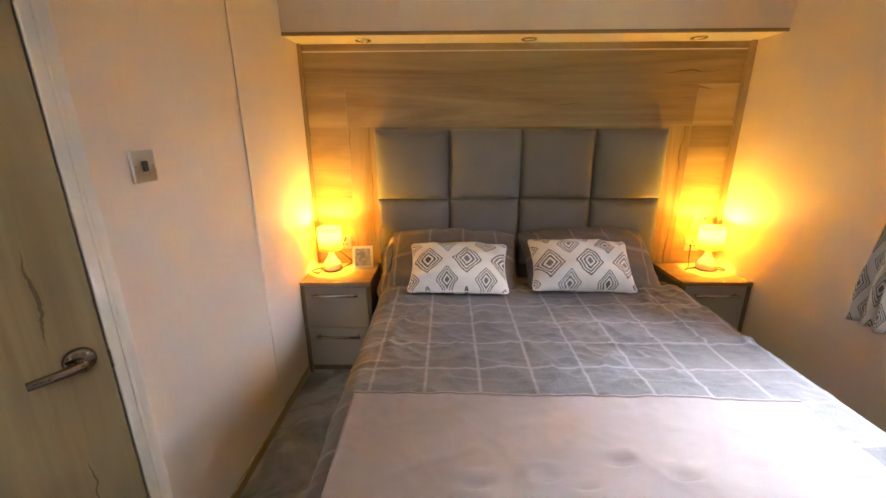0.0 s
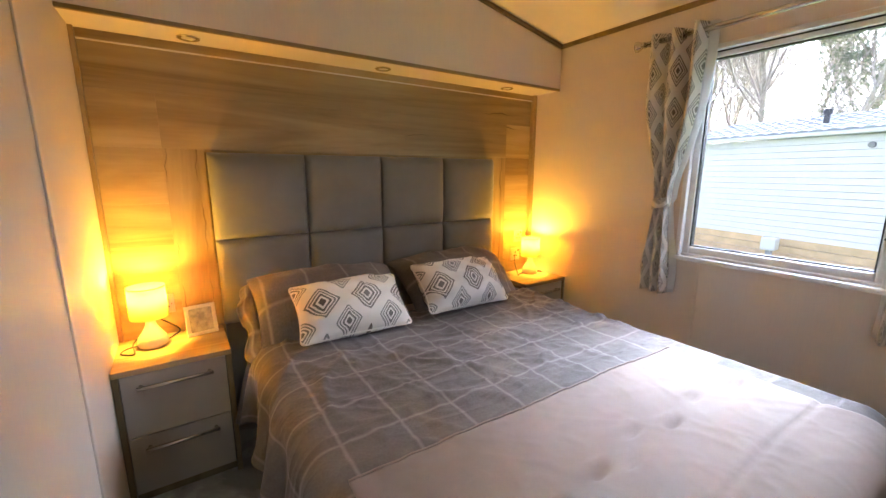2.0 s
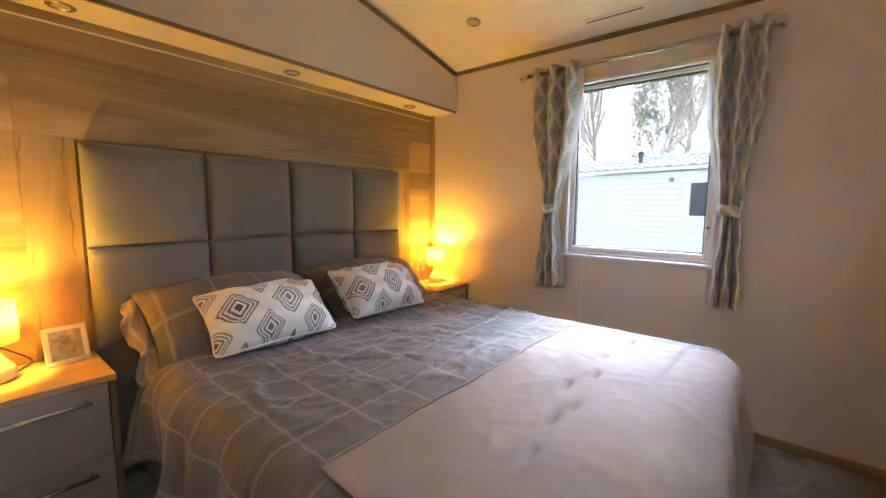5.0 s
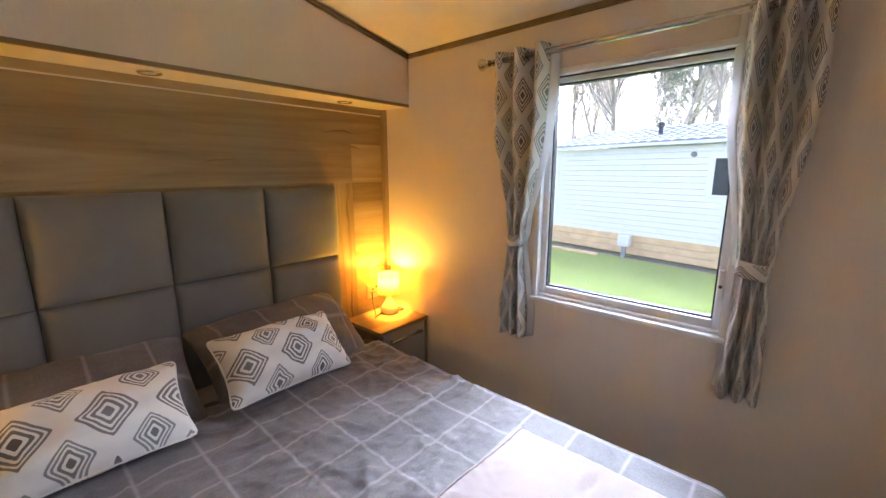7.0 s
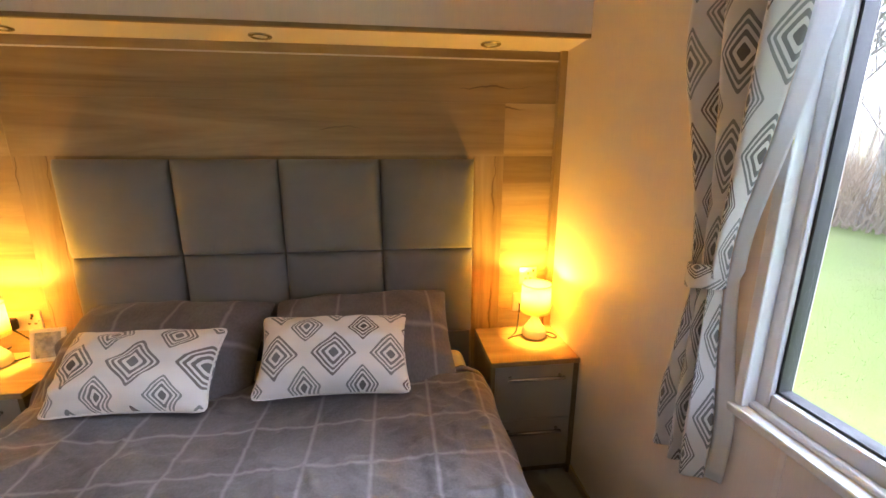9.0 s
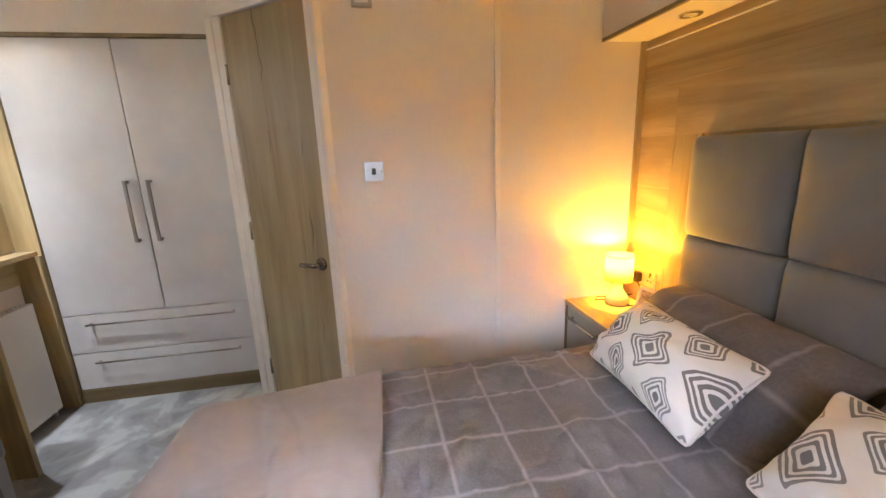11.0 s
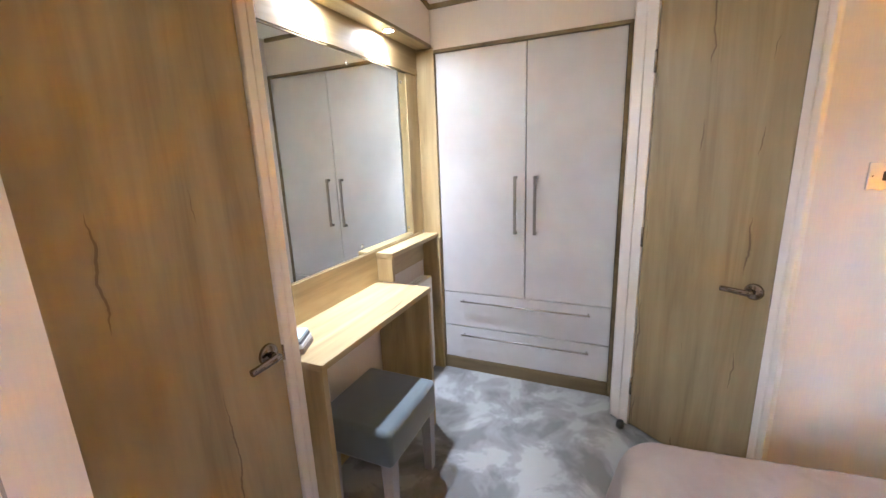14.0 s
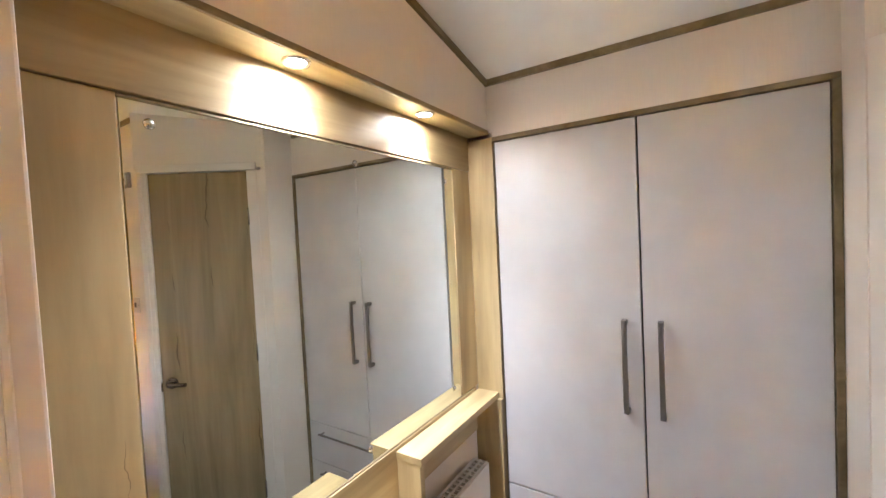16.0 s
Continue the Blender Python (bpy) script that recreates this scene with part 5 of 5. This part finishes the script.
b_ = [bmt.verts.new((x, -tl_, z)) for x, z in sec]
c_ = [bmt.verts.new((x, 0.0, 0.0)) for x, z in sec]
for k in range(6):
    bmt.faces.new((a_[k], a_[k + 1], b_[k + 1], b_[k]))
    bmt.faces.new((c_[k], c_[k + 1], a_[k + 1], a_[k]))
tile = bpy.data.meshes.new("tile")
bmt.to_mesh(tile)
bmt.free()
tile.materials.append(ROOF)
slope_m = pose(0, 0.14, EV + 0.075) @ Matrix.Rotation(math.atan(-RISE), 4, "X")
for r_ in range(7):
    for k in range(40):
        ob = new("tile", tile)
        ob.parent = roof
        ob.matrix_basis = slope_m @ Matrix.Translation((LEN + 0.2 - (k + 1) * tw, -r_ * 0.27, 0.004))

ub = thing("service_box", (0, 0, 0), "white meter box on a short grey post", "meter box")
ub.location = NM @ Vector((LEN - 2.25, 0.25, 0.0))
BASE[ub.name] = Vector()
part("box", box((-0.13, -0.13, 0.28), (0.13, 0.13, 0.56), 0.03), WHITE, ub, "", local=True)
part("post", box((-0.05, -0.05, 0.0), (0.05, 0.05, 0.28), 0.01), plain("grey_post", (0.3, 0.3, 0.31), 0.6), ub, "", local=True)

# low gate and fence boards at the far corner
fc = thing("timber_fence", (0, 0, 0), "short pale timber fence beside the neighbouring home", "fence")
fc.matrix_basis = NM @ Matrix.Translation((LEN + 0.05, -0.25, 0))
BASE[fc.name] = Vector()
for i in range(4):
    part("fence_board", box((i * 0.125, 0.0, 0.02), (i * 0.125 + 0.115, 0.02, 1.26), 0.004), TIMBER, fc, "", local=True)
part("fence_cap", box((-0.03, -0.03, 1.26), (0.53, 0.05, 1.29), 0.004), TIMBER, fc, "", local=True)
lp = thing("edging_plank", (0, 0, 0), "pale timber plank lying on the grass", "plank")
lp.matrix_basis = NM @ Matrix.Translation((LEN - 1.7, 0.45, 0.0)) @ Matrix.Rotation(radians(6), 4, "Z")
BASE[lp.name] = Vector()
part("plank_board", box((0, 0, 0.0), (2.6, 0.10, 0.05), 0.005), TIMBER, lp, "", local=True)


# ---- bare winter trees ----
def tree_mesh(seed, height, lean):
    """Trunk with forking limbs down to twigs; returns trunk and branch bmeshes as point lists."""
    rnd = random.Random(seed)
    trunk, limbs = bmesh.new(), bmesh.new()

    def limb(bm, p, d, length, r, depth):
        pts, q, e = [p.copy()], p.copy(), d.copy()
        k_ = (7, 5, 3, 2, 2)[depth]
        for _ in range(k_):
            e = (e + Vector((rnd.uniform(-1, 1), rnd.uniform(-1, 1), rnd.uniform(-0.3, 0.6))) * (0.15 + 0.06 * depth)).normalized()
            q = q + e * (length / k_)
            pts.append(q.copy())
        steps = 9 if depth == 0 else (5 if depth == 1 else 3)
        rings = []
        for i, c_ in enumerate(pts):
            dd = (pts[min(i + 1, k_)] - pts[max(i - 1, 0)]).normalized()
            s_ = dd.cross(Vector((0.3, 0.9, 0.2))).normalized()
            u_ = s_.cross(dd)
            rr = r * (1 - 0.62 * i / k_)
            rings.append([bm.verts.new(c_ + rr * (math.cos(2 * math.pi * a / steps) * s_ + math.sin(2 * math.pi * a / steps) * u_)) for a in range(steps)])
        for a, b2 in zip(rings, rings[1:]):
            for i in range(steps):
                bm.faces.new((a[i], a[(i + 1) % steps], b2[(i + 1) % steps], b2[i]))
        if depth < 4:
            count = (18, 8, 7, 4)[depth]
            for _ in range(count):
                f_ = rnd.uniform(0.30 if depth == 0 else 0.2, 1.0)
                i = min(k_ - 1, int(f_ * k_))
                at = pts[i].lerp(pts[i + 1], f_ * k_ - i)
                ang = rnd.uniform(0, 2 * math.pi)
                side = Vector((math.cos(ang), math.sin(ang), rnd.uniform(0.2, 1.0)))
                limb(limbs, at, (side * 0.78 + e * 0.7 + Vector((0, 0, 0.12))).normalized(), length * rnd.uniform(0.30, 0.52), max(0.0065, r * (0.42 if depth == 0 else 0.55)), depth + 1)

    limb(trunk, Vector((0, 0, -0.1)), Vector((lean, 0.03, 1)).normalized(), height, height * 0.0085 + 0.02, 0)
    return trunk, limbs


kinds = []
for k, (h, lean) in enumerate(((11.5, 0.06), (13.0, -0.05), (9.5, 0.1))):
    t_ = thing("bare_tree", (0, 0, 0), "tall bare winter tree, pale trunk lightened further for glare haze", "tree", "woodland trees")
    tk, lb = tree_mesh(20 + k, h, lean)
    part("trunk", tk, BARK, t_, "", True)
    part("branches", lb, TWIG, t_, "", True)
    kinds.append(t_)
rnd = random.Random(5)
spots = [(14.5, 10.6), (16.0, 8.2), (13.2, 12.6), (17.5, 11.2), (19.0, 6.4), (16.8, 5.0), (20.5, 9.4), (18.2, 3.2), (21.0, 2.0), (17.0, 1.2), (22.5, 12.8), (19.5, 14.4), (15.0, 15.2), (20.4, -0.8), (17.6, -1.8), (23.5, 5.2), (22.8, -3.0), (12.4, 17.2), (25.2, 9.0), (24.6, 16.0), (18.6, -4.6), (17.2, 17.0), (15.8, 20.0), (22.0, 20.5), (27.0, 6.5), (28.5, 11.5), (26.5, 19.0), (30.0, 3.5), (31.0, 8.5), (29.0, 15.5), (33.0, 12.5), (27.5, 0.0), (34.0, 19.5), (35.0, 6.0)]
for i, (x, y) in enumerate(spots):
    m = pose(x, y, GZ, 0, 0, rnd.uniform(0, 360))
    if i < 3:
        kinds[i].matrix_basis = m
    else:
        copy_thing(kinds[i % 3], m)

# one evergreen
ev = thing("evergreen_tree", (18.8, 4.4, GZ), "dark green evergreen among bare trees", "tree")
tk, lb = tree_mesh(77, 10.5, 0.02)
lb.free()
part("trunk", tk, BARK, ev, "", True, local=True)
verts, faces = [], []
for i in range(15000):
    h = rnd.uniform(2.8, 11.5)
    rad_ = (2.3 - 0.14 * (h - 2.8)) * rnd.uniform(0.25, 1.0) * (0.70 + 0.30 * math.sin(h * 3.1) + 0.25 * math.sin(h * 7.3))
    a = rnd.uniform(0, 2 * math.pi)
    p = Vector((rad_ * math.cos(a), rad_ * math.sin(a), h - 0.2 * rad_))
    d = Vector((rnd.uniform(-1, 1), rnd.uniform(-1, 1), rnd.uniform(-1, 0.6))).normalized() * rnd.uniform(0.06, 0.15)
    s_ = d.cross(Vector((0.2, 0.3, 0.9))).normalized() * 0.022
    k = len(verts)
    verts += [p, p + d * 0.5 + s_, p + d, p + d * 0.5 - s_]
    faces.append((k, k + 1, k + 2, k + 3))
me = bpy.data.meshes.new("crown")
me.from_pydata(verts, [], faces)
me.materials.append(LEAF)
ob = new("crown", me)
ob.parent = ev

# brush under the trees and blades on the lawn
def scatter(name, material, count, area, height, label, category, lean=0.35, thin=0.035):
    verts, faces = [], []
    for _ in range(count):
        x, y = rnd.uniform(*area[0]), rnd.uniform(*area[1])
        h, a = height[0] + (height[1] - height[0]) * rnd.random() ** 2, rnd.uniform(0, math.pi)
        w = h * thin + 0.004
        lx, ly = rnd.uniform(-lean, lean) * h, rnd.uniform(-lean, lean) * h
        k = len(verts)
        verts += [(x - w * math.cos(a), y - w * math.sin(a), GZ), (x + w * math.cos(a), y + w * math.sin(a), GZ), (x + lx, y + ly, GZ + h)]
        faces.append((k, k + 1, k + 2))
    me = bpy.data.meshes.new(name)
    me.from_pydata(verts, [], faces)
    me.materials.append(material)
    return tagged(new(name, me), label, category, "", "stuff")


scatter("undergrowth", BRUSH, 22000, ((13.0, 26.0), (5.6, 22.0)), (0.15, 2.3), "tangled brown winter undergrowth beneath the trees", "undergrowth", 0.8, 0.014)
scatter("undergrowth", BRUSH, 9000, ((15.5, 25.0), (-8.0, 5.6)), (0.15, 2.3), "tangled brown winter undergrowth beneath the trees", "undergrowth", 0.8, 0.014)
scatter("saplings", TWIG, 7000, ((24.0, 46.0), (-14.0, 48.0)), (2.0, 9.0), "dense grey-brown saplings deep in the wood", "saplings", 0.16, 0.006)
scatter("grass", gm, 14000, ((2.5, 12.0), (-1.0, 9.0)), (0.01, 0.02), "short green lawn grass", "grass")
scatter("dead_leaves", BRUSH, 420, ((2.5, 11.0), (-1.0, 8.0)), (0.02, 0.05), "scattered brown dead leaves", "leaves")
